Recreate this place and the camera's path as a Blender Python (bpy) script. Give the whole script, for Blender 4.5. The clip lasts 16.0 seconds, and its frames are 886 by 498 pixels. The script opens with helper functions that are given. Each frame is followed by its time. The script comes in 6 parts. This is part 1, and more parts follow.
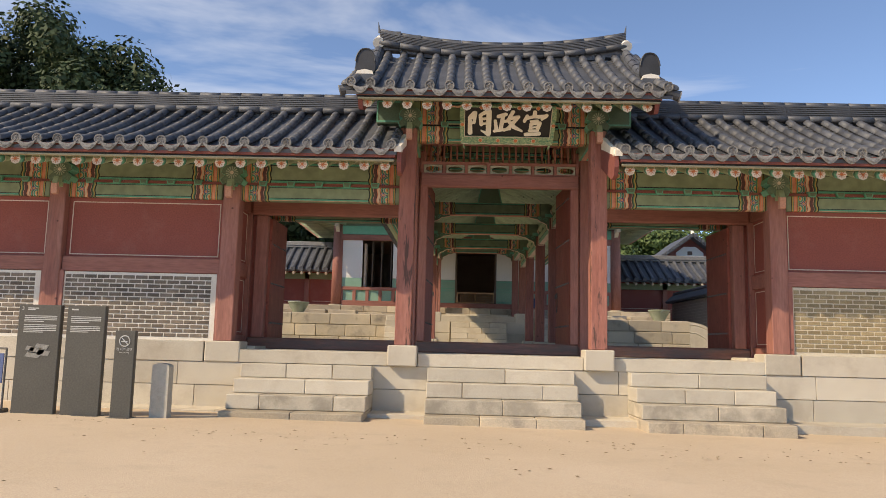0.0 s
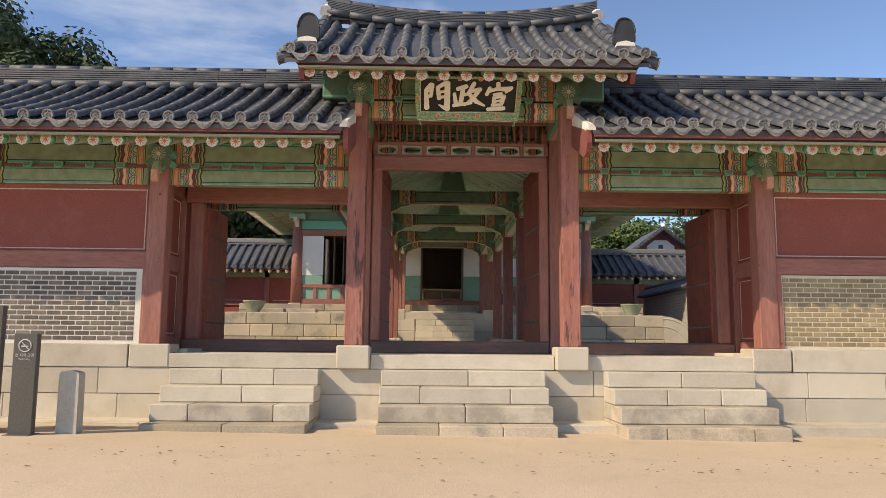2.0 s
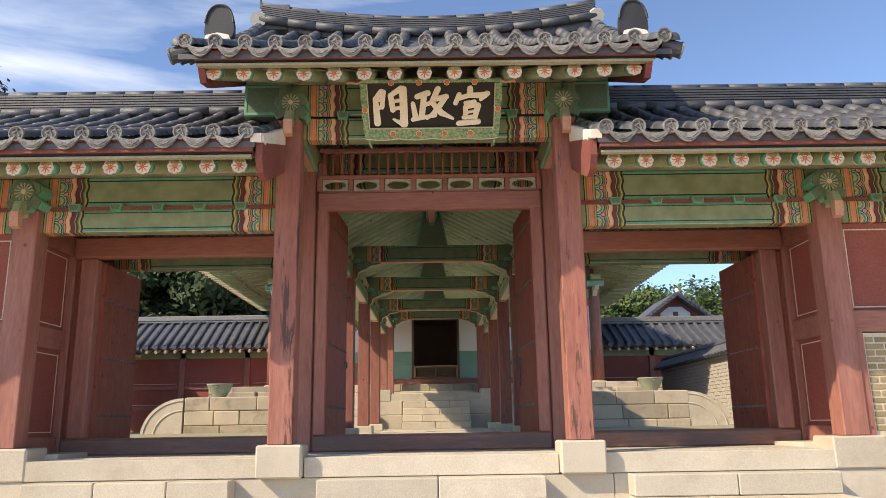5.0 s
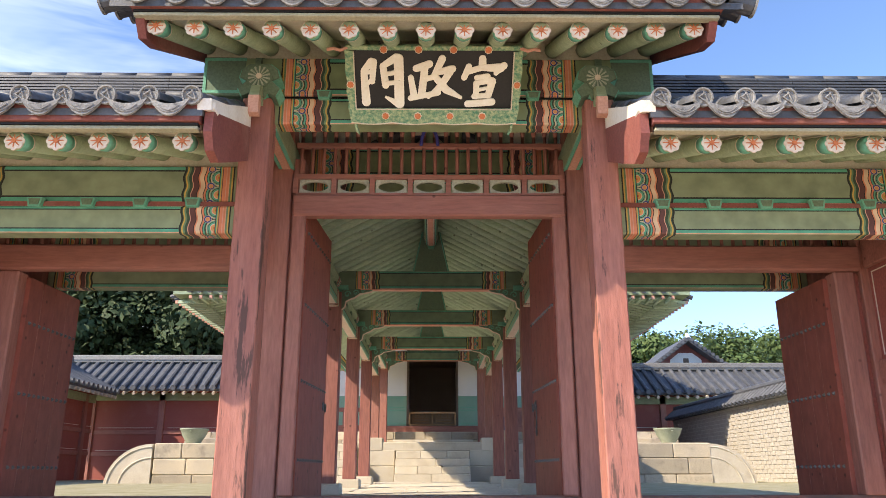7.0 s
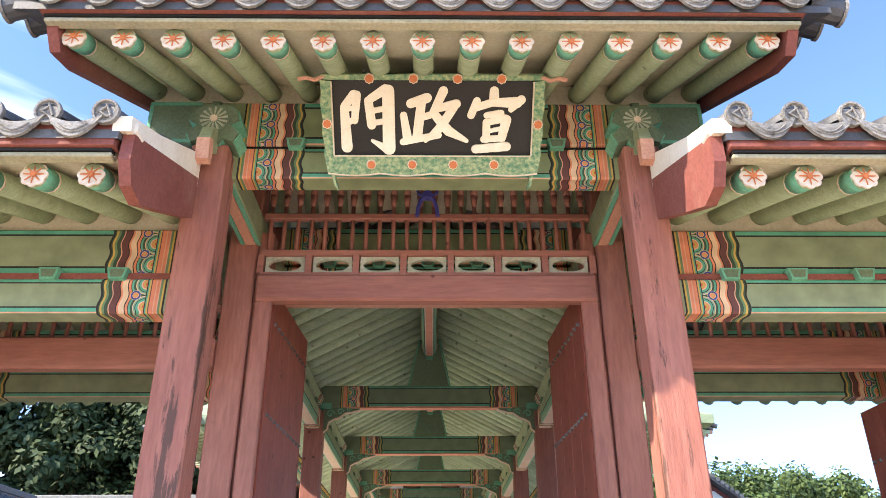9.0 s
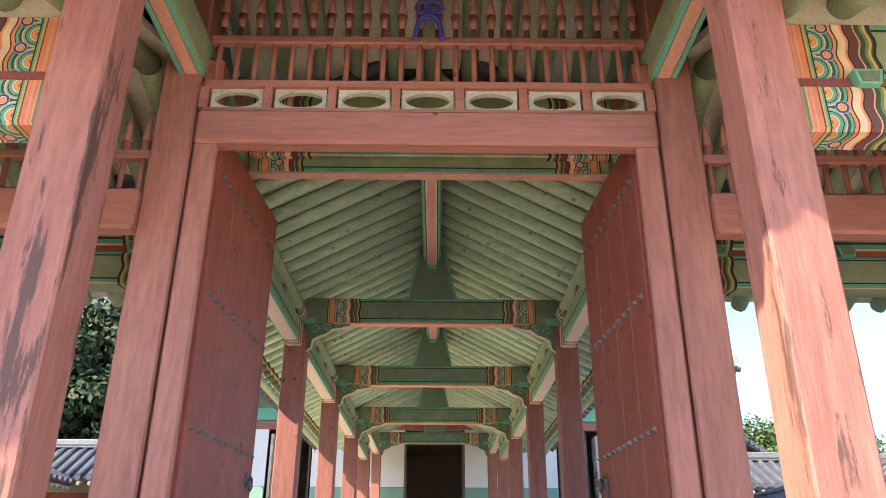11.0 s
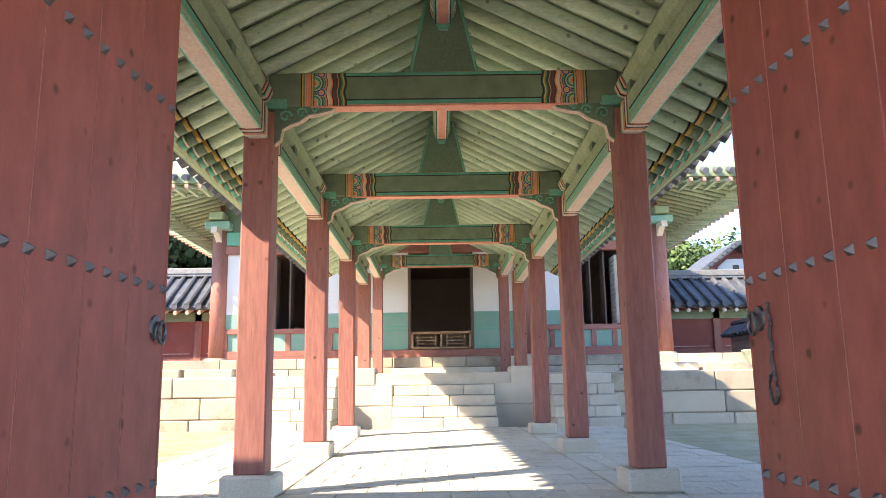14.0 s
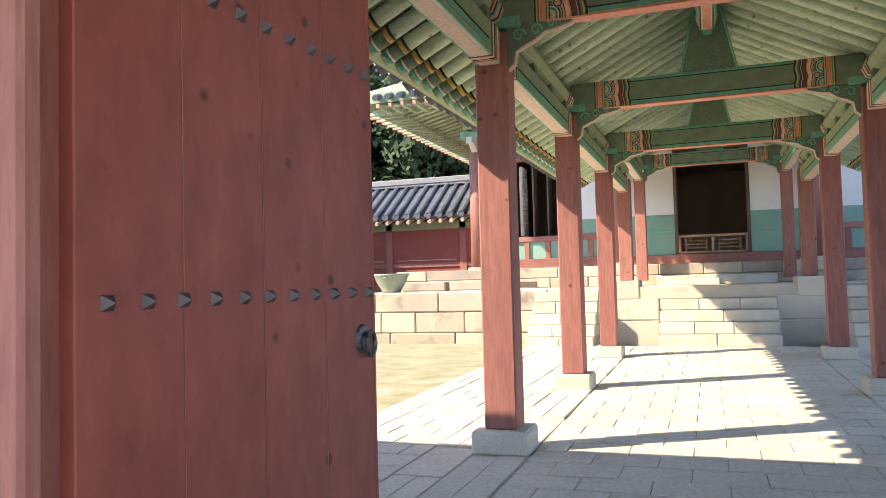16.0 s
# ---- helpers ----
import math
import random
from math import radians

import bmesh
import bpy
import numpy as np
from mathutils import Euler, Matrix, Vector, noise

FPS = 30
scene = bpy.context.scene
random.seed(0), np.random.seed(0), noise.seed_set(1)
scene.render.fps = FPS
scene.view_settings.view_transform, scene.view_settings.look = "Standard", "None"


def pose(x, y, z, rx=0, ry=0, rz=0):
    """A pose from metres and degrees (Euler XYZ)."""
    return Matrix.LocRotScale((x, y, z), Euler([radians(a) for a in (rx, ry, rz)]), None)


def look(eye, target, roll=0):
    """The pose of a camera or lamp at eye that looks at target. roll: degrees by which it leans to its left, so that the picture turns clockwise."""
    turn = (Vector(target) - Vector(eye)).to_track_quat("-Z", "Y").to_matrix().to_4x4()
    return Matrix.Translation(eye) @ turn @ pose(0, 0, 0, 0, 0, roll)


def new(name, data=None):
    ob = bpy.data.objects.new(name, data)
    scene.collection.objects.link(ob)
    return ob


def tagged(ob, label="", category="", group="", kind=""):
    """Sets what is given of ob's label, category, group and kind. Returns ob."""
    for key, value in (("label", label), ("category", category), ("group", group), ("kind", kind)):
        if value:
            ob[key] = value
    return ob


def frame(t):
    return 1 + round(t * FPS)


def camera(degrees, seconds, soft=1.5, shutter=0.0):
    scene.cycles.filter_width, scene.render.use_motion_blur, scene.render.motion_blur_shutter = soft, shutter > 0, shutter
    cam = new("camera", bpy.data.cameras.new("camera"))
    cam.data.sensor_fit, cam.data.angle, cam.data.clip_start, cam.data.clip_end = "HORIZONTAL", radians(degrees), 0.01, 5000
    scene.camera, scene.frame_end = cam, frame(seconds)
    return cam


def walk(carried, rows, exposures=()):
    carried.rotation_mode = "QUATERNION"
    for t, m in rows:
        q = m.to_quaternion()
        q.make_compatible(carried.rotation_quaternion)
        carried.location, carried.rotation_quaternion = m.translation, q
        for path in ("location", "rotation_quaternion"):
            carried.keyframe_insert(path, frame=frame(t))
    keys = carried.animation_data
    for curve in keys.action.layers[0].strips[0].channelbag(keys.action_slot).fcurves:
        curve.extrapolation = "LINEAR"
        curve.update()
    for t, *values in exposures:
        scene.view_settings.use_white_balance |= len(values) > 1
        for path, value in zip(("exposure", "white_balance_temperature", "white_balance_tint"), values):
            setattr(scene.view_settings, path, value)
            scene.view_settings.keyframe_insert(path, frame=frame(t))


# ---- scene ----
cam = camera(60.3, 16.0, soft=0.7)
PATH = [
    (0, (-0.725, -13.354, 1.198), (-0.769, -11.37, 1.449), 1.4),
    (0.5, (-0.712, -13.164, 1.196), (-0.763, -11.18, 1.439), 1.3),
    (1, (-0.676, -12.853, 1.211), (-0.728, -10.868, 1.453), 1.3),
    (1.5, (-0.63, -12.428, 1.216), (-0.646, -10.442, 1.457), 1.1),
    (2, (-0.515, -11.997, 1.206), (-0.481, -10.013, 1.455), 0.5),
    (2.5, (-0.363, -11.523, 1.242), (-0.304, -9.542, 1.513), 0.4),
    (3, (-0.244, -11.003, 1.276), (-0.18, -9.027, 1.576), 0.3),
    (3.5, (-0.093, -10.499, 1.285), (-0.032, -8.526, 1.601), 0.0),
    (4, (-0.022, -9.986, 1.301), (0.02, -8.021, 1.673), -0.6),
    (4.5, (0.025, -9.476, 1.331), (0.05, -7.514, 1.719), -1.6),
    (5, (0.087, -8.964, 1.382), (0.104, -7.015, 1.829), -0.9),
    (7.3, (0.044, -6.748, 1.539), (0.069, -4.839, 2.135), 0.0),
    (7.5, (0.029, -6.548, 1.576), (0.06, -4.65, 2.206), -0.1),
    (8, (0.033, -6.077, 1.615), (0.064, -4.242, 2.41), -0.3),
    (8.2, (0.04, -5.914, 1.623), (0.068, -4.102, 2.47), -0.4),
    (10.3, (0.09, -4.043, 1.647), (0.096, -2.259, 2.55), 0.8),
    (10.5, (0.098, -3.831, 1.633), (0.101, -2.033, 2.51), 1.0),
    (11, (0.081, -3.362, 1.634), (0.092, -1.525, 2.425), 0.3),
    (11.5, (0.085, -2.884, 1.65), (0.086, -1.027, 2.393), 0.5),
    (12, (0.037, -2.399, 1.687), (0.037, -0.521, 2.376), 0.5),
    (12.5, (0.005, -1.97, 1.711), (0.006, -0.081, 2.369), 0.3),
    (13, (-0.069, -1.554, 1.729), (-0.06, 0.368, 2.282), 0.2),
    (13.5, (-0.089, -1.221, 1.844), (-0.078, 0.729, 2.286), -0.1),
    (14, (-0.084, -0.928, 1.989), (-0.068, 1.039, 2.349), -0.9),
    (14.5, (-0.11, -0.725, 2.068), (-0.186, 1.254, 2.343), -0.8),
    (15, (-0.153, -0.578, 2.221), (-0.451, 1.397, 2.333), -0.7),
    (15.5, (-0.103, -0.433, 2.271), (-0.509, 1.523, 2.365), -1.1),
    (16, (-0.057, -0.26, 2.454), (-0.719, 1.625, 2.545), -1.5),
]
walk(cam, [(t, look(eye, target, roll)) for t, eye, target, roll in PATH],
     exposures=[(0, 0.8, 7800, 12), (3.5, 0.97, 7650, 12), (5, 1.21, 7550, 12), (8, 1.95, 6750, 12), (10.5, 2.45, 6900, 11), (12, 2.5, 7000, 11), (13.5, 2.67, 7000, 12), (14.5, 2.7, 7000, 12), (15, 2.5, 7000, 12), (16, 2.3, 7000, 12)])

# ---- world and sun ----
SUN_DIR = Vector((1.8, 1.0, -1.62)).normalized()
world = bpy.data.worlds.new("sky")
scene.world = world
world.use_nodes = True
wn, wl = world.node_tree.nodes, world.node_tree.links
wn.clear()
sky = wn.new("ShaderNodeTexSky")
sky.sky_type, sky.sun_disc = "NISHITA", False
sky.sun_elevation = math.asin(-SUN_DIR.z)
sky.sun_rotation = math.atan2(-SUN_DIR.x, -SUN_DIR.y)
sky.altitude = 1800
sky.air_density, sky.dust_density, sky.ozone_density = 0.8, 0.1, 4.5
tc = wn.new("ShaderNodeTexCoord")
mp = wn.new("ShaderNodeMapping")
mp.inputs["Rotation"].default_value = (0.0, radians(24), radians(8))
mp.inputs["Scale"].default_value = (1.1, 1.4, 6.5)
cl = wn.new("ShaderNodeTexNoise")
cl.inputs["Scale"].default_value, cl.inputs["Detail"].default_value, cl.inputs["Roughness"].default_value = 1.5, 6, 0.55
cl.inputs["Distortion"].default_value = 0.5
cr = wn.new("ShaderNodeValToRGB")
cr.color_ramp.elements[0].position, cr.color_ramp.elements[0].color = 0.53, (0, 0, 0, 1)
cr.color_ramp.elements[1].position, cr.color_ramp.elements[1].color = 0.86, (0.6, 0.6, 0.6, 1)
mixc = wn.new("ShaderNodeMix")
mixc.data_type = "RGBA"
mixc.inputs["B"].default_value = (5.6, 5.9, 6.3, 1)
bg, wo = wn.new("ShaderNodeBackground"), wn.new("ShaderNodeOutputWorld")
bg.inputs["Strength"].default_value = 0.135
wl.new(tc.outputs["Generated"], mp.inputs["Vector"])
wl.new(mp.outputs["Vector"], cl.inputs["Vector"])
wsep = wn.new("ShaderNodeSeparateXYZ")
wlean = wn.new("ShaderNodeMath")
wlean.operation, wlean.inputs[1].default_value = "MULTIPLY_ADD", -0.2
wl.new(tc.outputs["Generated"], wsep.inputs[0])
wl.new(wsep.outputs["X"], wlean.inputs[0])
wl.new(cl.outputs["Fac"], wlean.inputs[2])
wl.new(wlean.outputs[0], cr.inputs["Fac"])
wl.new(cr.outputs["Color"], mixc.inputs["Factor"])
wl.new(sky.outputs["Color"], mixc.inputs["A"])
wl.new(mixc.outputs["Result"], bg.inputs["Color"])
wl.new(bg.outputs["Background"], wo.inputs["Surface"])
sun = new("sun", bpy.data.lights.new("sun", "SUN"))
sun.data.energy, sun.data.angle, sun.data.color = 2.5, radians(0.53), (1.0, 0.88, 0.71)
sun.matrix_world = look((-20, -12, 20), Vector((-20, -12, 20)) + SUN_DIR)

# ---- materials ----
def mat(name, c1, c2=None, scale=3.0, stretch=(1, 1, 1), rough=0.7, bump=0.15, metal=0.0, fine=40.0, stain=None, stain_amt=0.5, stain_scale=1.2, rand=0.0, spec=0.4, knots=0.0, edge=(0.52, 0.68)):
    """Two tones mixed by a coarse noise, a fine grain with relief, and stains of a third tone."""
    m = bpy.data.materials.new(name)
    m.use_nodes = True
    n, l = m.node_tree.nodes, m.node_tree.links
    p = n["Principled BSDF"]
    p.inputs["Roughness"].default_value, p.inputs["Metallic"].default_value = rough, metal
    p.inputs["Specular IOR Level"].default_value = spec
    g = n.new("ShaderNodeNewGeometry")
    oi = n.new("ShaderNodeObjectInfo")
    mapping = n.new("ShaderNodeMapping")
    mapping.inputs["Scale"].default_value = stretch
    l.new(g.outputs["Position"], mapping.inputs["Vector"])
    a = n.new("ShaderNodeTexNoise")
    a.inputs["Scale"].default_value, a.inputs["Detail"].default_value = scale, 5
    l.new(mapping.outputs["Vector"], a.inputs["Vector"])
    b = n.new("ShaderNodeTexNoise")
    b.inputs["Scale"].default_value, b.inputs["Detail"].default_value, b.inputs["Roughness"].default_value = fine, 8, 0.62
    l.new(mapping.outputs["Vector"], b.inputs["Vector"])
    c2 = c2 or tuple(v * 0.8 for v in c1)
    ramp = n.new("ShaderNodeValToRGB")
    ramp.color_ramp.elements[0].position, ramp.color_ramp.elements[0].color = 0.3, (*c1, 1)
    ramp.color_ramp.elements[1].position, ramp.color_ramp.elements[1].color = 0.7, (*c2, 1)
    l.new(a.outputs["Fac"], ramp.inputs["Fac"])
    col = ramp.outputs["Color"]
    grain = n.new("ShaderNodeMix")
    grain.data_type, grain.blend_type = "RGBA", "OVERLAY"
    grain.inputs["Factor"].default_value = 0.5
    l.new(col, grain.inputs["A"])
    l.new(b.outputs["Fac"], grain.inputs["B"])
    col = grain.outputs["Result"]
    if stain:
        s = n.new("ShaderNodeTexNoise")
        s.inputs["Scale"].default_value, s.inputs["Detail"].default_value, s.inputs["Roughness"].default_value = stain_scale, 7, 0.7
        l.new(mapping.outputs["Vector"], s.inputs["Vector"])
        sr = n.new("ShaderNodeValToRGB")
        sr.color_ramp.elements[0].position, sr.color_ramp.elements[1].position = edge
        l.new(s.outputs["Fac"], sr.inputs["Fac"])
        sm = n.new("ShaderNodeMath")
        sm.operation = "MULTIPLY"
        sm.inputs[1].default_value = stain_amt
        l.new(sr.outputs["Color"], sm.inputs[0])
        mx = n.new("ShaderNodeMix")
        mx.data_type = "RGBA"
        l.new(sm.outputs[0], mx.inputs["Factor"])
        l.new(col, mx.inputs["A"])
        mx.inputs["B"].default_value = (*stain, 1)
        col = mx.outputs["Result"]
    if knots:
        vo = n.new("ShaderNodeTexVoronoi")
        vo.inputs["Scale"].default_value = knots
        l.new(g.outputs["Position"], vo.inputs["Vector"])
        kr = n.new("ShaderNodeValToRGB")
        kr.color_ramp.elements[0].position, kr.color_ramp.elements[0].color = 0.012 * knots, (0.25, 0.22, 0.2, 1)
        kr.color_ramp.elements[1].position, kr.color_ramp.elements[1].color = 0.026 * knots, (1, 1, 1, 1)
        l.new(vo.outputs["Distance"], kr.inputs["Fac"])
        km = n.new("ShaderNodeMix")
        km.data_type, km.blend_type = "RGBA", "MULTIPLY"
        km.inputs["Factor"].default_value = 0.8
        l.new(col, km.inputs["A"])
        l.new(kr.outputs["Color"], km.inputs["B"])
        col = km.outputs["Result"]
    if rand:
        mr = n.new("ShaderNodeMapRange")
        mr.inputs["To Min"].default_value, mr.inputs["To Max"].default_value = 1 - rand, 1 + rand
        l.new(oi.outputs["Random"], mr.inputs["Value"])
        mu = n.new("ShaderNodeMix")
        mu.data_type, mu.blend_type = "RGBA", "MULTIPLY"
        mu.inputs["Factor"].default_value = 1
        l.new(col, mu.inputs["A"])
        l.new(mr.outputs["Result"], mu.inputs["B"])
        col = mu.outputs["Result"]
    l.new(col, p.inputs["Base Color"])
    if bump:
        bp = n.new("ShaderNodeBump")
        bp.inputs["Strength"].default_value, bp.inputs["Distance"].default_value = bump, 0.02
        l.new(b.outputs["Fac"], bp.inputs["Height"])
        l.new(bp.outputs["Normal"], p.inputs["Normal"])
    return m


RED = mat("weathered red timber paint", (0.3, 0.118, 0.09), (0.36, 0.16, 0.125), 1.3, (4, 4, 0.5), 0.66, 0.14, fine=9, stain=(0.17, 0.075, 0.06), stain_amt=0.45, stain_scale=1.7, rand=0.08, knots=3.5)
# the timber red slightly darkened: the corridor's shade is put into the post colour
RED_POST_SHADE = mat("red post paint darkened for shade", (0.265, 0.098, 0.08), (0.31, 0.128, 0.105), 1.3, (4, 4, 0.5), 0.66, 0.14, fine=9, stain=(0.15, 0.065, 0.055), stain_amt=0.45, stain_scale=1.7, rand=0.08, knots=3.5)
RED_WORN = mat("flaking red paint over dark bare timber", (0.31, 0.118, 0.09), (0.37, 0.16, 0.125), 1.3, (4, 4, 0.5), 0.7, 0.3, fine=9, stain=(0.07, 0.042, 0.035), stain_amt=0.85, stain_scale=2.0, rand=0.08, knots=2.5, edge=(0.56, 0.61))
RED_H = mat("red paint on lying timber", (0.3, 0.118, 0.09), (0.35, 0.15, 0.118), 1.3, (0.5, 4, 4), 0.64, 0.14, fine=9, stain=(0.12, 0.06, 0.05), stain_amt=0.35, stain_scale=1.5, rand=0.06, knots=2.2)
SILL = mat("worn brown red sill timber", (0.22, 0.1, 0.075), (0.27, 0.14, 0.11), 1.6, (0.6, 4, 4), 0.75, 0.25, fine=9, stain=(0.14, 0.11, 0.095), stain_amt=0.8, stain_scale=2.2, edge=(0.42, 0.6))
RED_PANEL = mat("red painted wall panel", (0.31, 0.088, 0.066), (0.28, 0.08, 0.062), 1.2, rough=0.75, bump=0.06, stain=(0.35, 0.14, 0.11), stain_amt=0.4, stain_scale=2.2)
RED_DOOR = mat("dark red door planks", (0.255, 0.068, 0.047), (0.285, 0.083, 0.059), 0.8, (1.5, 1.5, 0.7), 0.58, 0.07, fine=6, stain=(0.17, 0.05, 0.038), stain_amt=0.35, stain_scale=2.2, rand=0.05, knots=5.5, spec=0.3)
MAROON = mat("maroon gable boards", (0.2, 0.06, 0.05), (0.25, 0.085, 0.07), 2, rough=0.75, bump=0.1, stain=(0.4, 0.25, 0.2), stain_amt=0.3)
GREEN = mat("faded green timber paint", (0.26, 0.33, 0.2), (0.32, 0.385, 0.25), 2.2, (0.7, 3, 3), 0.7, 0.15, fine=20, stain=(0.12, 0.15, 0.09), stain_amt=0.35, stain_scale=2.5, rand=0.08, knots=3.0)
GREEN_R = mat("green rafter paint", (0.43, 0.54, 0.385), (0.51, 0.61, 0.45), 2.2, (0.8, 4, 4), 0.7, 0.2, fine=14, stain=(0.16, 0.2, 0.13), stain_amt=0.45, stain_scale=2.5, rand=0.12, knots=6.0)
DGREEN = mat("dark green paint", (0.12, 0.18, 0.12), (0.145, 0.205, 0.14), 2, rough=0.7, bump=0.1)
TEAL = mat("teal paint", (0.12, 0.38, 0.27), (0.16, 0.42, 0.3), 3, rough=0.65, bump=0.08)
CREAM = mat("cream board", (0.7, 0.65, 0.53), (0.6, 0.56, 0.44), 2.5, rough=0.8, bump=0.12, stain=(0.27, 0.25, 0.18), stain_amt=0.4, stain_scale=2)
FASCIA = mat("weathered cream edge board", (0.4, 0.38, 0.28), (0.31, 0.31, 0.22), 3, rough=0.8, bump=0.15)
OVAL = mat("grey green plate paint", (0.46, 0.46, 0.36), (0.38, 0.4, 0.31), 4, rough=0.75, bump=0.1, stain=(0.2, 0.2, 0.15), stain_amt=0.5, stain_scale=3)
PINK = mat("pink edge paint", (0.62, 0.33, 0.25), (0.55, 0.28, 0.2), 3, rough=0.7, bump=0.08)
SOFFIT = mat("pale pink soffit paint", (0.74, 0.57, 0.48), (0.66, 0.5, 0.41), 3, rough=0.7, bump=0.1)
BLACK = mat("black line paint", (0.015, 0.015, 0.016), rough=0.6, bump=0.05)
YELLOW = mat("ochre paint", (0.55, 0.36, 0.1), rough=0.7, bump=0.05)
CORAL = mat("coral pink paint", (0.74, 0.33, 0.24), (0.66, 0.28, 0.2), 5, rough=0.7, bump=0.06)
ORANGE = mat("orange paint", (0.62, 0.2, 0.08), rough=0.7, bump=0.05)
BLUE = mat("blue ornament paint", (0.08, 0.08, 0.4), rough=0.6, bump=0.05)
WHITE = mat("white painted plaster", (0.78, 0.77, 0.74), (0.72, 0.71, 0.68), 1.2, rough=0.85, bump=0.08)
PETAL = mat("grey green petal paint", (0.42, 0.46, 0.36), (0.34, 0.38, 0.3), 9, rough=0.75, bump=0.05)
PALE = mat("pale petal paint", (0.74, 0.64, 0.52), rough=0.75, bump=0.05)
TILE = mat("grey roof tile", (0.062, 0.067, 0.078), (0.094, 0.099, 0.111), 2.5, rough=0.55, bump=0.2, fine=50, stain=(0.145, 0.15, 0.155), stain_amt=0.5, stain_scale=3, rand=0.2, spec=0.5)
TILE_PALE = mat("pale grey tile end", (0.27, 0.265, 0.255), (0.2, 0.198, 0.195), 14, rough=0.8, bump=0.5, fine=70, stain=(0.07, 0.07, 0.072), stain_amt=0.8, stain_scale=22, rand=0.15)
TILE_DARK = mat("dark glazed ridge tile", (0.03, 0.031, 0.034), (0.045, 0.046, 0.05), 4, rough=0.5, bump=0.15)
MORTAR = mat("lime mortar", (0.82, 0.77, 0.68), (0.72, 0.67, 0.58), 4, rough=0.9, bump=0.2)
MORTAR_TAN = mat("tan lime mortar", (0.7, 0.62, 0.48), (0.6, 0.53, 0.41), 4, rough=0.9, bump=0.2)
GRANITE = mat("pale granite", (0.6, 0.545, 0.445), (0.53, 0.475, 0.385), 2.5, rough=0.85, bump=0.3, fine=90, stain=(0.4, 0.335, 0.255), stain_amt=0.5, stain_scale=1.7, rand=0.1)
OLDSTONE = mat("old weathered granite", (0.54, 0.455, 0.33), (0.4, 0.35, 0.28), 1.3, rough=0.9, bump=0.35, fine=60, stain=(0.15, 0.135, 0.12), stain_amt=0.75, stain_scale=1.1, rand=0.24)
STEPSTONE = mat("granite with grey weathering", (0.56, 0.5, 0.4), (0.48, 0.425, 0.34), 2.2, rough=0.9, bump=0.35, fine=80, stain=(0.3, 0.265, 0.21), stain_amt=0.7, stain_scale=2.2, rand=0.1, edge=(0.45, 0.62))
JOINT = mat("sandy stone joint", (0.46, 0.41, 0.33), rough=0.95, bump=0.1)
PAVE = mat("courtyard paving stone", (0.62, 0.555, 0.45), (0.54, 0.485, 0.4), 2, rough=0.85, bump=0.5, fine=35, stain=(0.42, 0.375, 0.31), stain_amt=0.4, rand=0.07)
BRICK_TAN = mat("weathered tan brick", (0.36, 0.285, 0.16), (0.28, 0.222, 0.13), 6, rough=0.85, bump=0.3, fine=60, rand=0.22)
BRICK = mat("dark grey brick", (0.15, 0.125, 0.1), (0.24, 0.195, 0.15), 6, rough=0.85, bump=0.3, fine=60, rand=0.3)
SAND = mat("pale decomposed granite soil", (0.58, 0.455, 0.315), (0.65, 0.52, 0.375), 0.35, rough=0.95, bump=0.4, fine=70, stain=(0.47, 0.37, 0.26), stain_amt=0.35, stain_scale=1.8)
GRASS = mat("thin dry grass on pale soil", (0.25, 0.24, 0.125), (0.38, 0.345, 0.235), 2.5, rough=0.95, bump=0.6, fine=50, stain=(0.46, 0.41, 0.32), stain_amt=0.65, stain_scale=1.6)
SLATE = mat("dark grey sign panel", (0.085, 0.08, 0.068), (0.1, 0.094, 0.08), 1.5, rough=0.55, bump=0.02)
DRAWING = mat("grey printed drawing", (0.3, 0.29, 0.26), (0.2, 0.195, 0.18), 25, rough=0.6, bump=0)
SIGNTEXT = mat("pale printed text", (0.6, 0.6, 0.57), rough=0.6, bump=0)
BOARD_BLACK = mat("black lacquer board", (0.012, 0.012, 0.014), (0.02, 0.02, 0.02), 3, rough=0.6, bump=0.05)
CHAR = mat("ivory brush characters", (0.84, 0.8, 0.7), (0.76, 0.71, 0.6), 6, rough=0.7, bump=0.05)
FLORAL = mat("green floral border paint", (0.05, 0.2, 0.12), (0.42, 0.48, 0.28), 34, rough=0.7, bump=0.05, fine=90, stain=(0.04, 0.14, 0.09), stain_amt=0.8, stain_scale=22)
IRON = mat("dull iron", (0.1, 0.1, 0.1), (0.16, 0.155, 0.15), 20, rough=0.45, bump=0.2, metal=0.8)
STUD = mat("grey iron stud", (0.12, 0.11, 0.105), (0.085, 0.08, 0.078), 20, rough=0.5, bump=0.2, metal=0.5)
BRONZE = mat("weathered green bronze", (0.24, 0.28, 0.2), (0.32, 0.35, 0.27), 5, rough=0.7, bump=0.15, metal=0.2)
LEAF_D = mat("dark leaves", (0.032, 0.056, 0.022), (0.055, 0.085, 0.032), 1.5, rough=0.7, bump=0)
LEAF_L = mat("sunlit leaves", (0.06, 0.105, 0.028), (0.105, 0.15, 0.045), 0.8, rough=0.7, bump=0)
BARK = mat("brown bark", (0.1, 0.075, 0.055), (0.15, 0.12, 0.09), 4, (3, 3, 0.6), 0.9, 0.5)
DARK_IN = mat("dark hall timber", (0.11, 0.08, 0.06), (0.14, 0.1, 0.075), 2, rough=0.8, bump=0.1)
HALL_IN = mat("brown hall interior boards", (0.42, 0.33, 0.25), (0.36, 0.28, 0.21), 2, rough=0.75, bump=0.1)
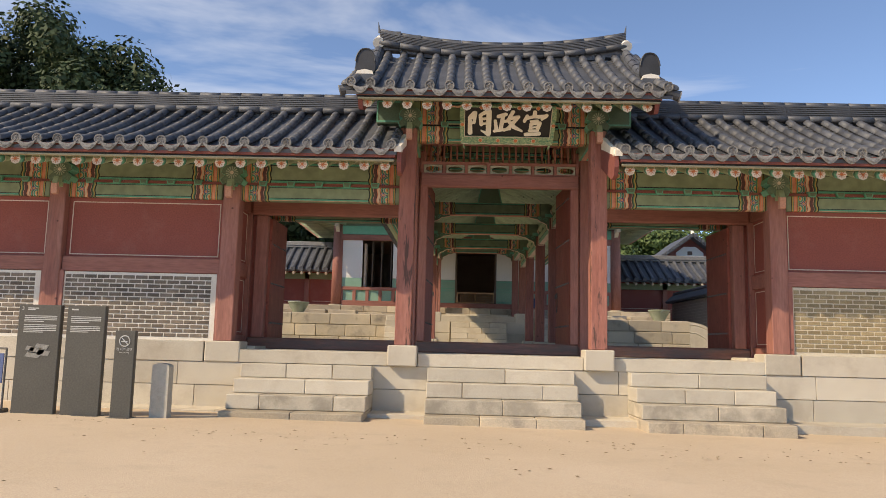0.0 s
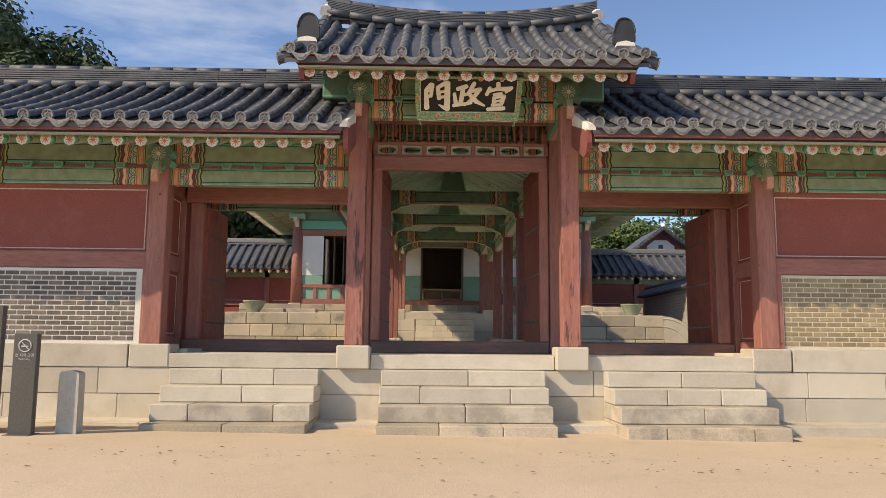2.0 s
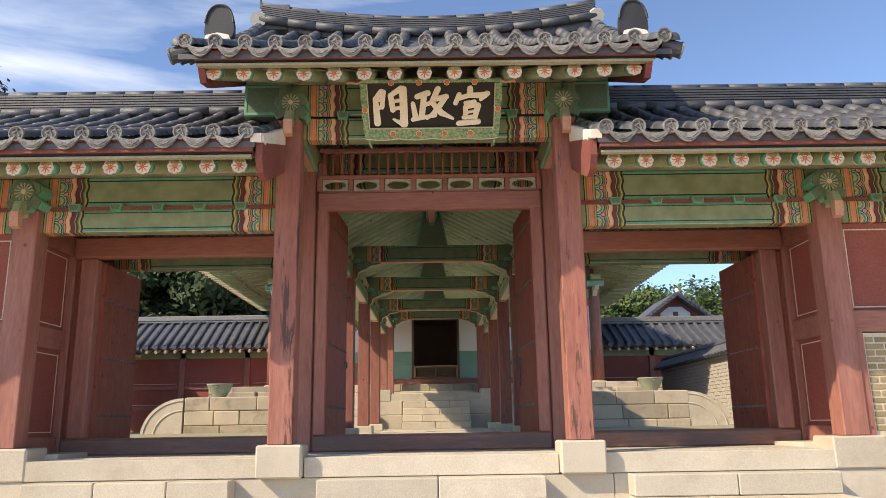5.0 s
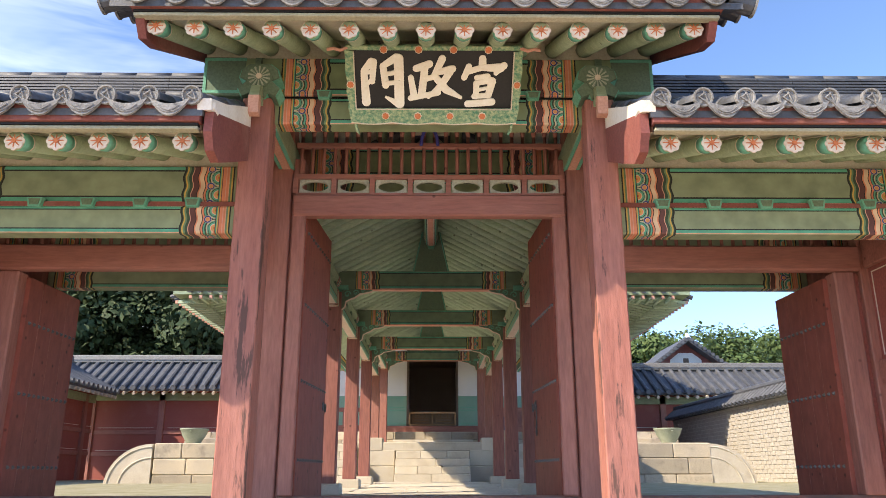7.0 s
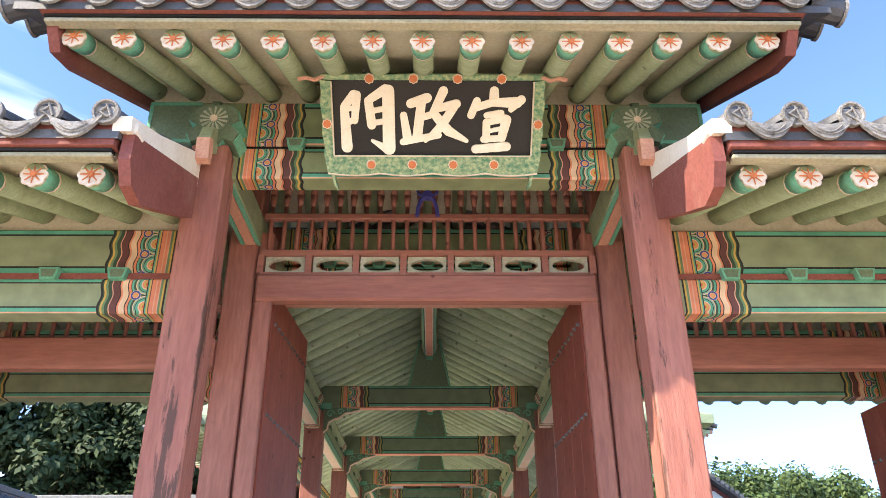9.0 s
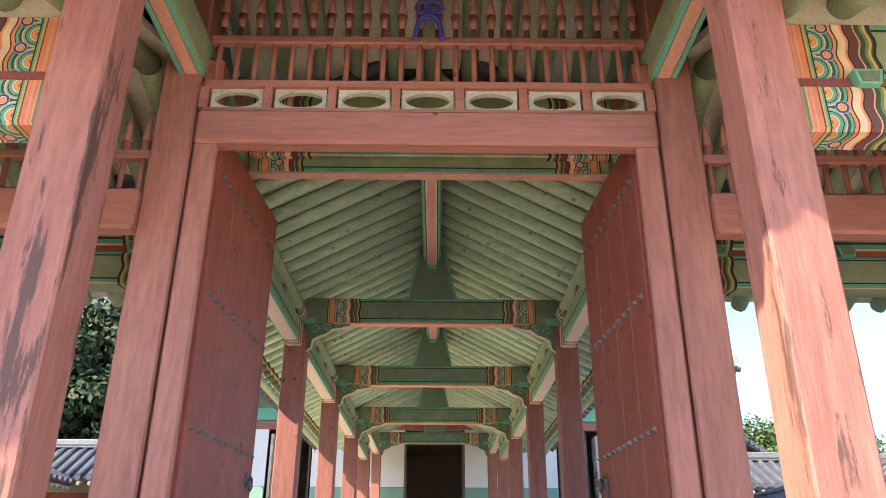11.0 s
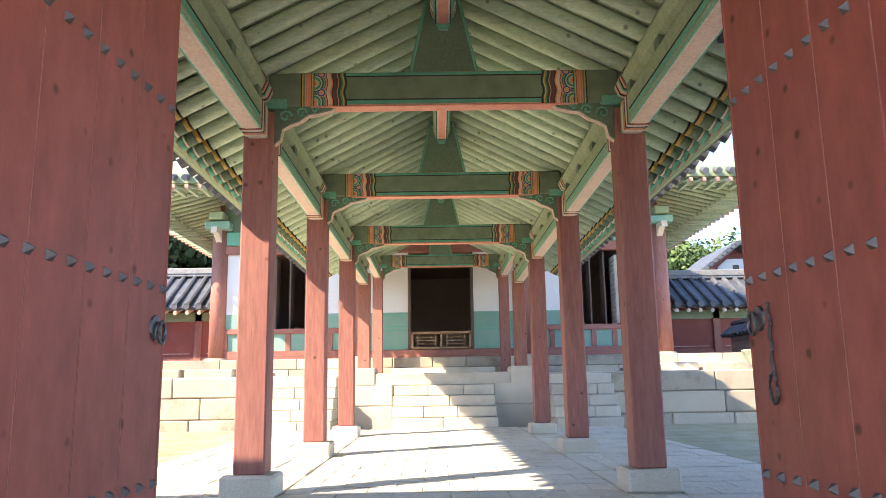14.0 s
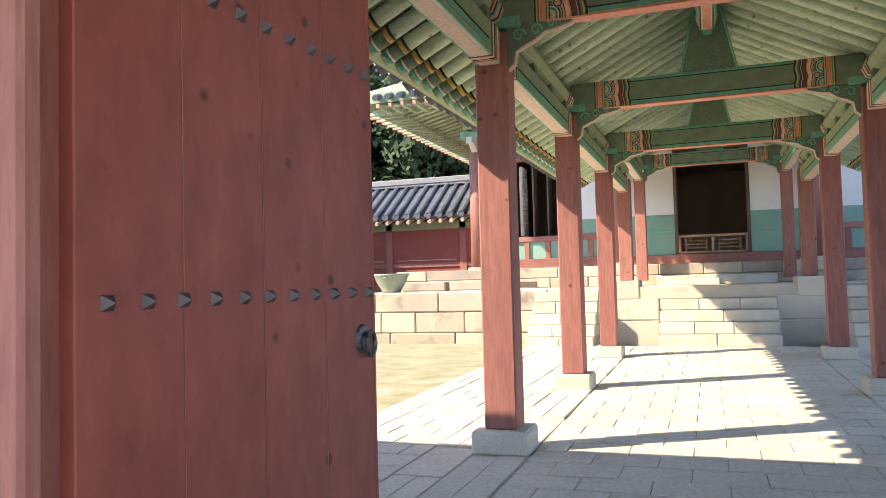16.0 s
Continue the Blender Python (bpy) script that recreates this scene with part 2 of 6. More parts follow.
WOOD = mat("bare lattice wood", (0.36, 0.23, 0.13), (0.42, 0.28, 0.16), 4, rough=0.7, bump=0.1)
TEALPANEL = mat("pale teal door panel", (0.2, 0.36, 0.28), (0.24, 0.4, 0.31), 1.5, rough=0.7, bump=0.1, stain=(0.14, 0.28, 0.22), stain_amt=0.4)


def rampset(ramp, stops):
    r = ramp.color_ramp
    r.interpolation = "CONSTANT"
    while len(r.elements) > 1:
        r.elements.remove(r.elements[-1])
    r.elements[0].position, r.elements[0].color = stops[0][0], (*stops[0][1], 1)
    for pos, c in stops[1:]:
        r.elements.new(pos).color = (*c, 1)


def beam_paint(name, length, height, start=0.1, size=0.5, field=(0.24, 0.3, 0.165), stripes=True):
    """Painted beam: plain field, lined edges and a band of stripes and flowers near each end."""
    m = bpy.data.materials.new(name)
    m.use_nodes = True
    n, l = m.node_tree.nodes, m.node_tree.links
    p = n["Principled BSDF"]
    p.inputs["Roughness"].default_value = 0.68
    t = n.new("ShaderNodeTexCoord")
    s = n.new("ShaderNodeSeparateXYZ")
    l.new(t.outputs["Object"], s.inputs[0])

    def op(kind, a, b=None, c=None):
        q = n.new("ShaderNodeMath")
        q.operation = kind
        for k, v in enumerate((a, b, c)):
            if v is None:
                continue
            if isinstance(v, (int, float)):
                q.inputs[k].default_value = v
            else:
                l.new(v, q.inputs[k])
        return q.outputs[0]

    period = 0.175
    side = op("ADD", s.outputs["Z"], s.outputs["Y"])
    v = op("SUBTRACT", op("FRACT", op("DIVIDE", op("ADD", side, 5.0), period)), 0.5)
    u = op("SUBTRACT", length / 2 - start, op("ABSOLUTE", s.outputs["X"]))
    f0 = op("DIVIDE", u, size)
    # the inner lines swell round each lobe
    lobe = op("COSINE", op("MULTIPLY", v, 2 * math.pi))
    wob = op("MULTIPLY", lobe, op("MULTIPLY", op("GREATER_THAN", f0, 0.45), -0.018))
    f = op("ADD", f0, wob)
    K, DG, GR, YE, OR, PI, CR, MR, TE = (0.015,) * 3, (0.04, 0.08, 0.05), field, (0.58, 0.4, 0.1), (0.7, 0.25, 0.14), (0.7, 0.38, 0.28), (0.72, 0.53, 0.36), (0.13, 0.05, 0.05), (0.1, 0.38, 0.27)
    LG2 = (0.15, 0.25, 0.13)
    r = n.new("ShaderNodeValToRGB")
    rampset(r, [(0, GR), (0.004, K), (0.035, YE), (0.06, LG2), (0.095, PI), (0.11, OR), (0.15, PI), (0.165, OR), (0.225, MR), (0.24, YE), (0.265, TE), (0.285, K), (0.3, OR), (0.56, K), (0.575, CR), (0.66, OR), (0.685, K), (0.7, MR), (0.8, PI), (0.815, DG), (0.87, LG2), (0.905, YE), (0.935, DG), (0.955, K), (0.985, GR)])
    l.new(f, r.inputs["Fac"])
    col = r.outputs["Color"]
    # scroll lobes: half rings round centres on the outer line
    du = op("SUBTRACT", u, 0.3 * size)
    dv = op("MULTIPLY", v, period)
    dist = op("SQRT", op("ADD", op("MULTIPLY", du, du), op("MULTIPLY", dv, dv)))
    vr = n.new("ShaderNodeValToRGB")
    rampset(vr, [(0, (0.6, 0.12, 0.06)), (0.1, YE), (0.2, OR), (0.27, CR), (0.33, TE), (0.46, K), (0.5, (0.2, 0.4, 0.3)), (0.58, CR), (0.63, DG), (0.75, TE), (0.86, K), (0.9, OR)])
    l.new(op("DIVIDE", dist, 0.135 * size / 0.5), vr.inputs["Fac"])
    # small curls between the lobes
    v2 = op("SUBTRACT", op("ABSOLUTE", v), 0.5)
    dv2 = op("MULTIPLY", v2, period)
    du2 = op("SUBTRACT", u, 0.45 * size)
    dist2 = op("SQRT", op("ADD", op("MULTIPLY", du2, du2), op("MULTIPLY", dv2, dv2)))
    v3 = n.new("ShaderNodeValToRGB")
    rampset(v3, [(0, YE), (0.2, OR), (0.45, CR), (0.55, K), (0.62, (0.05, 0.07, 0.3)), (0.85, CR)])
    l.new(op("DIVIDE", dist2, 0.042), v3.inputs["Fac"])
    m0 = n.new("ShaderNodeMix")
    m0.data_type = "RGBA"
    l.new(op("LESS_THAN", dist2, 0.038), m0.inputs["Factor"])
    l.new(vr.outputs["Color"], m0.inputs["A"])
    l.new(v3.outputs["Color"], m0.inputs["B"])
    mask = op("MULTIPLY", op("GREATER_THAN", f, 0.3), op("LESS_THAN", f, 0.56))
    mx = n.new("ShaderNodeMix")
    mx.data_type = "RGBA"
    l.new(mask, mx.inputs["Factor"])
    l.new(col, mx.inputs["A"])
    l.new(m0.outputs["Result"], mx.inputs["B"])
    col = mx.outputs["Result"]
    if stripes:
        er = n.new("ShaderNodeValToRGB")
        rampset(er, [(0, GR), (0.008, PI), (0.035, TE), (0.14, K), (0.18, GR), (0.84, K), (0.88, TE), (0.985, CR)])
        l.new(op("ADD", op("DIVIDE", s.outputs["Z"], height), 0.5), er.inputs["Fac"])
        m2 = n.new("ShaderNodeMix")
        m2.data_type = "RGBA"
        l.new(op("GREATER_THAN", f, 0.99), m2.inputs["Factor"])
        l.new(col, m2.inputs["A"])
        l.new(er.outputs["Color"], m2.inputs["B"])
        col = m2.outputs["Result"]
    g = n.new("ShaderNodeNewGeometry")
    nz = n.new("ShaderNodeTexNoise")
    nz.inputs["Scale"].default_value, nz.inputs["Detail"].default_value = 6, 6
    l.new(g.outputs["Position"], nz.inputs["Vector"])
    mr = n.new("ShaderNodeMapRange")
    mr.inputs["From Min"].default_value, mr.inputs["From Max"].default_value = 0.3, 0.7
    mr.inputs["To Min"].default_value, mr.inputs["To Max"].default_value = 0.75, 1.12
    l.new(nz.outputs["Fac"], mr.inputs["Value"])
    m3 = n.new("ShaderNodeMix")
    m3.data_type, m3.blend_type = "RGBA", "MULTIPLY"
    m3.inputs["Factor"].default_value = 1
    l.new(col, m3.inputs["A"])
    l.new(mr.outputs["Result"], m3.inputs["B"])
    l.new(m3.outputs["Result"], p.inputs["Base Color"])
    return m


# ---- building helpers ----
def thing(name, at, label, category, group="", kind=""):
    ob = new(name)
    ob.empty_display_size = 0.1
    ob.matrix_basis = Matrix.Translation(at)
    return tagged(ob, label, category, group, kind)


def mesh_of(bm, material, smooth=False):
    me = bpy.data.meshes.new("mesh")
    bmesh.ops.recalc_face_normals(bm, faces=bm.faces)
    if smooth:
        for f in bm.faces:
            f.smooth = True
    bm.to_mesh(me)
    bm.free()
    me.materials.append(material)
    return me


WORLD = {}


def piece(name, me, parent, m=None, label=""):
    """An object on a mesh that may be shared, at the world pose m."""
    ob = new(name, me)
    m = m or Matrix()
    if parent:
        ob.parent = parent
        base = WORLD.get(parent.name, parent.matrix_basis)
        ob.matrix_parent_inverse = base.inverted()
    ob.matrix_basis = m
    WORLD[ob.name] = m
    if label:
        tagged(ob, label)
    return ob


def part(name, bm, material, parent, label="", smooth=False, m=None):
    return piece(name, mesh_of(bm, material, smooth), parent, m, label)


def solo(name, bm, material, label, category, group="", kind="", smooth=False, m=None):
    return tagged(piece(name, mesh_of(bm, material, smooth), None, m), label, category, group, kind)


def box(x0, x1, y0, y1, z0, z1, bevel=0.008, bm=None):
    """A box with softened edges."""
    out = bm or bmesh.new()
    b = bmesh.new()
    bmesh.ops.create_cube(b, size=1)
    for v in b.verts:
        v.co = Vector(((x0 + x1) / 2 + v.co.x * (x1 - x0), (y0 + y1) / 2 + v.co.y * (y1 - y0), (z0 + z1) / 2 + v.co.z * (z1 - z0)))
    if bevel:
        bmesh.ops.bevel(b, geom=b.edges[:], offset=min(bevel, 0.4 * min(abs(x1 - x0), abs(y1 - y0), abs(z1 - z0))), segments=1, affect="EDGES")
    if bm is None:
        out.free()
        return b
    join(out, b)
    return out


def join(out, b, m=None):
    index = {}
    for v in b.verts:
        index[v] = out.verts.new(m @ v.co if m else v.co)
    for f in b.faces:
        try:
            out.faces.new([index[v] for v in f.verts])
        except ValueError:
            pass
    b.free()
    return out


def tube(p0, p1, r0, r1=None, seg=10, bm=None):
    out = bm or bmesh.new()
    p0, p1 = Vector(p0), Vector(p1)
    q = (p1 - p0).to_track_quat("Z", "Y")
    r1 = r0 if r1 is None else r1
    a = [out.verts.new(p0 + q @ Vector((r0 * math.cos(k * 2 * math.pi / seg), r0 * math.sin(k * 2 * math.pi / seg), 0))) for k in range(seg)]
    b = [out.verts.new(p1 + q @ Vector((r1 * math.cos(k * 2 * math.pi / seg), r1 * math.sin(k * 2 * math.pi / seg), 0))) for k in range(seg)]
    for k in range(seg):
        out.faces.new((a[k], a[(k + 1) % seg], b[(k + 1) % seg], b[k]))
    out.faces.new(a[::-1])
    out.faces.new(b)
    return out


def sweep(pts, r, seg=6, closed=False):
    """One bent bar along a line of points."""
    out = bmesh.new()
    n = len(pts)
    rings = []
    for i, p in enumerate(pts):
        d = (pts[(i + 1) % n] - pts[i - 1]) if closed else (pts[min(n - 1, i + 1)] - pts[max(0, i - 1)])
        q = d.to_track_quat("Z", "Y")
        rings.append([out.verts.new(p + q @ Vector((r * math.cos(k * 2 * math.pi / seg), r * math.sin(k * 2 * math.pi / seg), 0))) for k in range(seg)])
    for i in range(n if closed else n - 1):
        a, b = rings[i], rings[(i + 1) % n]
        for k in range(seg):
            out.faces.new((a[k], a[(k + 1) % seg], b[(k + 1) % seg], b[k]))
    if not closed:
        out.faces.new(rings[0][::-1])
        out.faces.new(rings[-1])
    return out


def prism(poly, axis, a, b, bm=None):
    """A polygon pulled along an axis. Points are (y, z) for x, (x, z) for y, (x, y) for z."""
    out = bm or bmesh.new()

    def at(p, d):
        return {"x": (d, p[0], p[1]), "y": (p[0], d, p[1]), "z": (p[0], p[1], d)}[axis]
    lo = [out.verts.new(at(p, a)) for p in poly]
    hi = [out.verts.new(at(p, b)) for p in poly]
    k = len(poly)
    for i in range(k):
        out.faces.new((lo[i], lo[(i + 1) % k], hi[(i + 1) % k], hi[i]))
    out.faces.new(lo[::-1])
    out.faces.new(hi)
    return out


def lathe(profile, seg=24, bm=None):
    out = bm or bmesh.new()
    rings = [[out.verts.new((r * math.cos(k * 2 * math.pi / seg), r * math.sin(k * 2 * math.pi / seg), z)) for k in range(seg)] for r, z in profile]
    for a, b in zip(rings, rings[1:]):
        for k in range(seg):
            out.faces.new((a[k], a[(k + 1) % seg], b[(k + 1) % seg], b[k]))
    return out


def flower(r, petals=8):
    """A flat rosette with scalloped edge, facing -y."""
    b = bmesh.new()
    k = petals * 4
    rim = []
    for i in range(k):
        a = i * 2 * math.pi / k
        q = r * (0.86 + 0.14 * abs(math.cos(petals * a / 2)))
        rim.append((q * math.cos(a), q * math.sin(a)))
    return prism(rim, "y", -0.012, 0.0, b)


# ---- ground, platform and stone steps ----
FLOOR = 1.06      # gate floor
COURT = 1.13      # paved walk behind the gate
GY = 1.05          # door line and ridge line of the gate


def ground():
    xs = [-900, -200, -60, -25] + [-14 + k for k in range(33)] + [30, 60, 200, 900]
    ys = [-900, -200, -60, -30, -20] + [-15 + k * 0.5 for k in range(34)] + [6, 20, 60, 200, 900]
    bm = bmesh.new()
    grid = [[bm.verts.new((x, y, -0.011 * max(-8, min(9, x)) + (0.012 * noise.noise((x * 0.8, y * 0.8, 0)) if abs(x) < 20 and -16 < y < 0 else 0))) for x in xs] for y in ys]
    for a, b in zip(grid, grid[1:]):
        for k in range(len(xs) - 1):
            bm.faces.new((a[k], a[k + 1], b[k + 1], b[k]))
    return solo("ground", bm, SAND, "tan compacted sandy soil in front of the gate", "ground", kind="structure", smooth=True)


ground()


def block(x0, x1, y0, y1, z0, z1, parent, material=None, name="stone_block", bevel=0.006):
    return part(name, box(x0 + 0.004, x1 - 0.004, y0, y1, z0 + 0.003, z1 - 0.003, bevel), material or GRANITE, parent)


def split(a, b, sizes):
    """Cut a..b into lengths that repeat the given sizes."""
    out, x, k = [], a, 0
    while x < b - 0.05:
        e = min(b, x + sizes[k % len(sizes)])
        if b - e < 0.3:
            e = b
        out.append((x, e))
        x, k = e, k + 1
    return out


platform = solo("platform_core", box(-16, 16, -0.02, 2.6, -0.1, FLOOR - 0.012, 0), GRANITE, "pale granite platform under the gate and its wings", "platform", kind="structure")
for z0, z1, sizes, y0 in ((0.06, 0.44, (1.7, 1.35, 1.5), -0.245), (0.44, 0.83, (1.5, 1.8, 1.2), -0.255)):
    for x0, x1 in split(-16, 16, sizes):
        block(x0, x1, y0, 0.1, z0, z1, platform)
for x0, x1 in ((-1.405, 1.405), (1.915, 4.455), (-4.455, -1.915)):
    block(x0, x1, -0.27, 0.3, 0.83, FLOOR - 0.01, platform, name="kerb_stone")
for sgn in (1, -1):
    for x0, x1 in split(5.075, 16, (2.73, 2.4)):
        block(min(sgn * x0, sgn * x1), max(sgn * x0, sgn * x1), -0.27, 0.2, 0.83, 1.175, platform, name="kerb_stone")
for x0, x1 in split(-16, 16, (1.9, 1.6, 2.2)):
    block(x0, x1, -0.95, -0.1, -0.12, 0.085, platform, name="footing_slab")


def stairs(x0, x1, base, label, low):
    """Three solid granite steps on a thin base slab, with plumb sides."""
    st = thing("stone_stairs", ((x0 + x1) / 2, -0.9, 0), label, "stairs", "stone stairs before the gate")
    cuts = ((0.35, 0.7), (0.5,), (0.24, 0.77), (0.53,))
    for k, (y0, z0, z1) in enumerate(((-1.66, low, 0.135), (-1.29, 0.135, 0.365), (-0.92, 0.365, 0.597), (-0.55, 0.597, 0.828))):
        edges = [x0] + [x0 + (x1 - x0) * c for c in cuts[(k + base) % 4]] + [x1]
        for e0, e1 in zip(edges, edges[1:]):
            block(e0, e1, y0, -0.26, z0, z1, st, OLDSTONE if k < 1 else (STEPSTONE if k < 2 else GRANITE), "step_stone" if k else "base_slab", 0.011)
    return st


stairs(-1.222, 1.222, 0, "pale granite stairs of three steps before the middle door", -0.1)
stairs(-4.34, -2.14, 1, "pale granite stairs of three steps before a side door", -0.1)
stairs(2.145, 4.37, 2, "pale granite stairs of three steps before a side door", -0.2)

# ---- timber frame of the gate ----
CX = (1.66, 4.81, 7.9, 11.0, 14.1)


def column(x, y, z0, z1, w, plinth, label, group, wide=0.27, round_=False, paint=None, front=0.2):
    c = thing("wooden_column", (x, y, z0), label, "column", group)
    if round_:
        part("shaft", tube((x, y, z0), (x, y, z1), w / 2 * 1.04, w / 2 * 0.94, 24), RED, c, smooth=True)
    else:
        part("shaft", box(x - w / 2, x + w / 2, y - w / 2, y + w / 2, z0, z1, 0.012), paint or RED, c)
    if plinth:
        part("base_stone", box(x - wide, x + wide, y - (wide if plinth > 1 else front), y + wide, plinth, z0, 0.02), GRANITE, c, "pale granite base stone")
    return c


for x in CX:
    for sx in (x, -x):
        top = 5.5 if x < 2 else 4.4
        if x < 2:
            column(sx, -0.21, 1.185, 4.98, 0.28, 0.83, "square red wooden column with flaking paint on a granite base", "gate columns", 0.25, paint=RED_WORN, front=0.19)
        else:
            column(sx - math.copysign(0.06, sx), -0.11, 1.185, 3.92, 0.29, 0.83, "square red wooden column set in the wing wall on a granite base", "gate columns", 0.305, front=0.172)
        column(sx, GY, FLOOR, top + 0.4, 0.26, 0, "square red painted wooden column at the door line", "gate columns")
        column(sx, 2 * GY, FLOOR, top, 0.26, 0, "square red painted wooden column at the back", "gate columns")

PAINT = {}


def beam(name, label, at, axis, length, h, w, start=0.1, size=0.5, group="painted beams", field=(0.24, 0.3, 0.165), category="beam"):
    key = (round(length, 2), round(h, 2), start, size, field)
    if key not in PAINT:
        PAINT[key] = beam_paint("painted beam", length, h, start, size, field)
    m = Matrix.Translation(at) @ (pose(0, 0, 0, 0, 0, 90) if axis == "y" else Matrix())
    return solo(name, box(-length / 2, length / 2, -w / 2, w / 2, -h / 2, h / 2, 0.015), PAINT[key], label, category, group, m=m)


def cups(a, b, y, z, count, parent):
    """Small bearing blocks with an outlined cup shape, between two beams."""
    for k in range(count):
        x = a + (b - a) * (k + 0.5) / count
        part("bearing_block", prism([(x - 0.075, z + 0.045), (x + 0.075, z + 0.045), (x + 0.055, z - 0.045), (x - 0.055, z - 0.045)], "y", y - 0.03, y + 0.05), TEAL, parent)
        part("bearing_block_face", prism([(x - 0.055, z + 0.03), (x + 0.055, z + 0.03), (x + 0.04, z - 0.03), (x - 0.04, z - 0.03)], "y", y - 0.036, y - 0.031), DGREEN, parent)


def bracket(x, y, z, group):
    """Carved wing bracket over a column: lobed block, rosette and a drooping tongue."""
    b = thing("carved_bracket", (x, y, z), "carved green bracket with a flower rosette and pink tongue", "bracket", group)
    lobes = [(-0.17, 0.28), (-0.19, 0.2), (-0.12, 0.16), (-0.2, 0.08), (-0.16, 0.0), (-0.08, 0.03), (-0.06, -0.02), (0.06, -0.02), (0.08, 0.03), (0.16, 0.0), (0.2, 0.08), (0.12, 0.16), (0.19, 0.2), (0.17, 0.28), (0.1, 0.34), (-0.1, 0.34)]
    part("carved_block", prism([(x + p, z + q) for p, q in lobes], "y", y - 0.06, y + 0.24), DGREEN, b)
    part("outline", prism([(x + p * 1.07, z + q * 1.03) for p, q in lobes], "y", y - 0.04, y + 0.22), TEAL, b)
    part("rosette", flower(0.13, 6), DGREEN, b, "dark green plate with pale petals", m=Matrix.Translation((x, y - 0.062, z + 0.2)))
    for k in range(14):
        a = k * math.pi / 7 + 0.2
        part("petal", tube((x + 0.03 * math.cos(a), y - 0.073, z + 0.2 + 0.03 * math.sin(a)), (x + 0.108 * math.cos(a), y - 0.073, z + 0.2 + 0.108 * math.sin(a)), 0.005, 0.013, 5), PETAL, b)
    part("rosette_centre", flower(0.03, 8), PALE, b, m=Matrix.Translation((x, y - 0.076, z + 0.2)))
    tongue = [(y - 0.05, z + 0.1), (y - 0.16, z + 0.06), (y - 0.22, z - 0.08), (y - 0.2, z - 0.24), (y - 0.14, z - 0.25), (y - 0.12, z - 0.12), (y - 0.07, z - 0.06), (y, z - 0.1), (y, z + 0.08)]
    part("tongue", prism(tongue, "x", x - 0.045, x + 0.045), GREEN, b)
    part("tongue_tip", prism([(y - 0.16, z - 0.05), (y - 0.23, z - 0.08), (y - 0.21, z - 0.25), (y - 0.14, z - 0.262), (y - 0.13, z - 0.14)], "x", x - 0.05, x + 0.05), PINK, b, "pink painted tip")
    return b


FY = -0.06
LG = (0.25, 0.305, 0.195)
# middle bay, higher
for yy, face in ((FY, -1), (2 * GY - FY, 1)):
    beam("painted_beam", "green painted beam with striped and flowered ends", (0, yy, 4.935), "x", 3.1, 0.28, 0.2, 0.06, 0.52)
    up = beam("painted_beam", "tall green painted purlin beam with flowered bands", (0, yy, 5.32), "x", 4.5, 0.42, 0.18, 0.76, 0.5)
    cups(-1.3, 1.3, yy - 0.12, 5.095, 5, up)
    for sx in (-1, 1):
        a, b = sorted((sx * 1.84, sx * 2.262))
        part("beam_end", box(a, b, yy - 0.095, yy + 0.095, 5.105, 5.535, 0.012), DGREEN, up, "dark green beam end")
        for zl in (5.13, 5.49):
            part("teal_line", box(a, b, yy - 0.1, yy - 0.095, zl, zl + 0.03, 0), TEAL, up)
        c, d = sorted((sx * 2.232, sx * 2.262))
        part("teal_line", box(c, d, yy - 0.101, yy - 0.096, 5.13, 5.52, 0), TEAL, up)
for sx in (-1.66, 1.66):
    bracket(sx * 0.99, -0.33, 4.98, "gate brackets")
solo("gate_line_board", box(-1.53, 1.53, FY - 0.06, FY + 0.06, 5.07, 5.115, 0), BLACK, "thin dark board between two painted beams", "board")
# wings
for yy, face in ((FY, -1), (2 * GY - FY, 1)):
    for a, b in zip(CX, CX[1:]):
        for sgn in (1, -1):
            mid, ln = sgn * (a + b) / 2, b - a - 0.27
            beam("painted_beam", "green painted lower beam with striped and flowered ends", (mid, yy, 3.8), "x", ln, 0.27, 0.2, 0.08, 0.48, field=LG)
            up = beam("painted_beam", "tall green painted upper beam with flowered bands", (mid, yy + 0.02 * -face, 4.17), "x", ln + 0.2, 0.38, 0.16, 0.18, 0.5, field=LG)
            cups(mid - ln / 2 + 0.2, mid + ln / 2 - 0.2, yy - 0.11, 3.96, 5, up)
            solo("line_board", box(mid - ln / 2, mid + ln / 2, yy - 0.09, yy + 0.09, 3.935, 3.98, 0), MAROON, "thin dark board between two painted beams", "board")
for x in CX[1:]:
    for sx in (x, -x):
        bracket(sx * 0.982, -0.33, 3.9, "wing brackets")

# ---- roofs of the gate and wings ----
def half_tile(length, r, taper=0.86):
    bm = bmesh.new()
    k = 7
    a = [bm.verts.new((r * math.cos(math.pi * i / k), 0, r * math.sin(math.pi * i / k))) for i in range(k + 1)]
    b = [bm.verts.new((r * taper * math.cos(math.pi * i / k), length, r * taper * math.sin(math.pi * i / k))) for i in range(k + 1)]
    for i in range(k):
        bm.faces.new((a[i], b[i], b[i + 1], a[i + 1]))
    bm.faces.new(a)
    bm.faces.new(b[::-1])
    return mesh_of(bm, TILE, True)


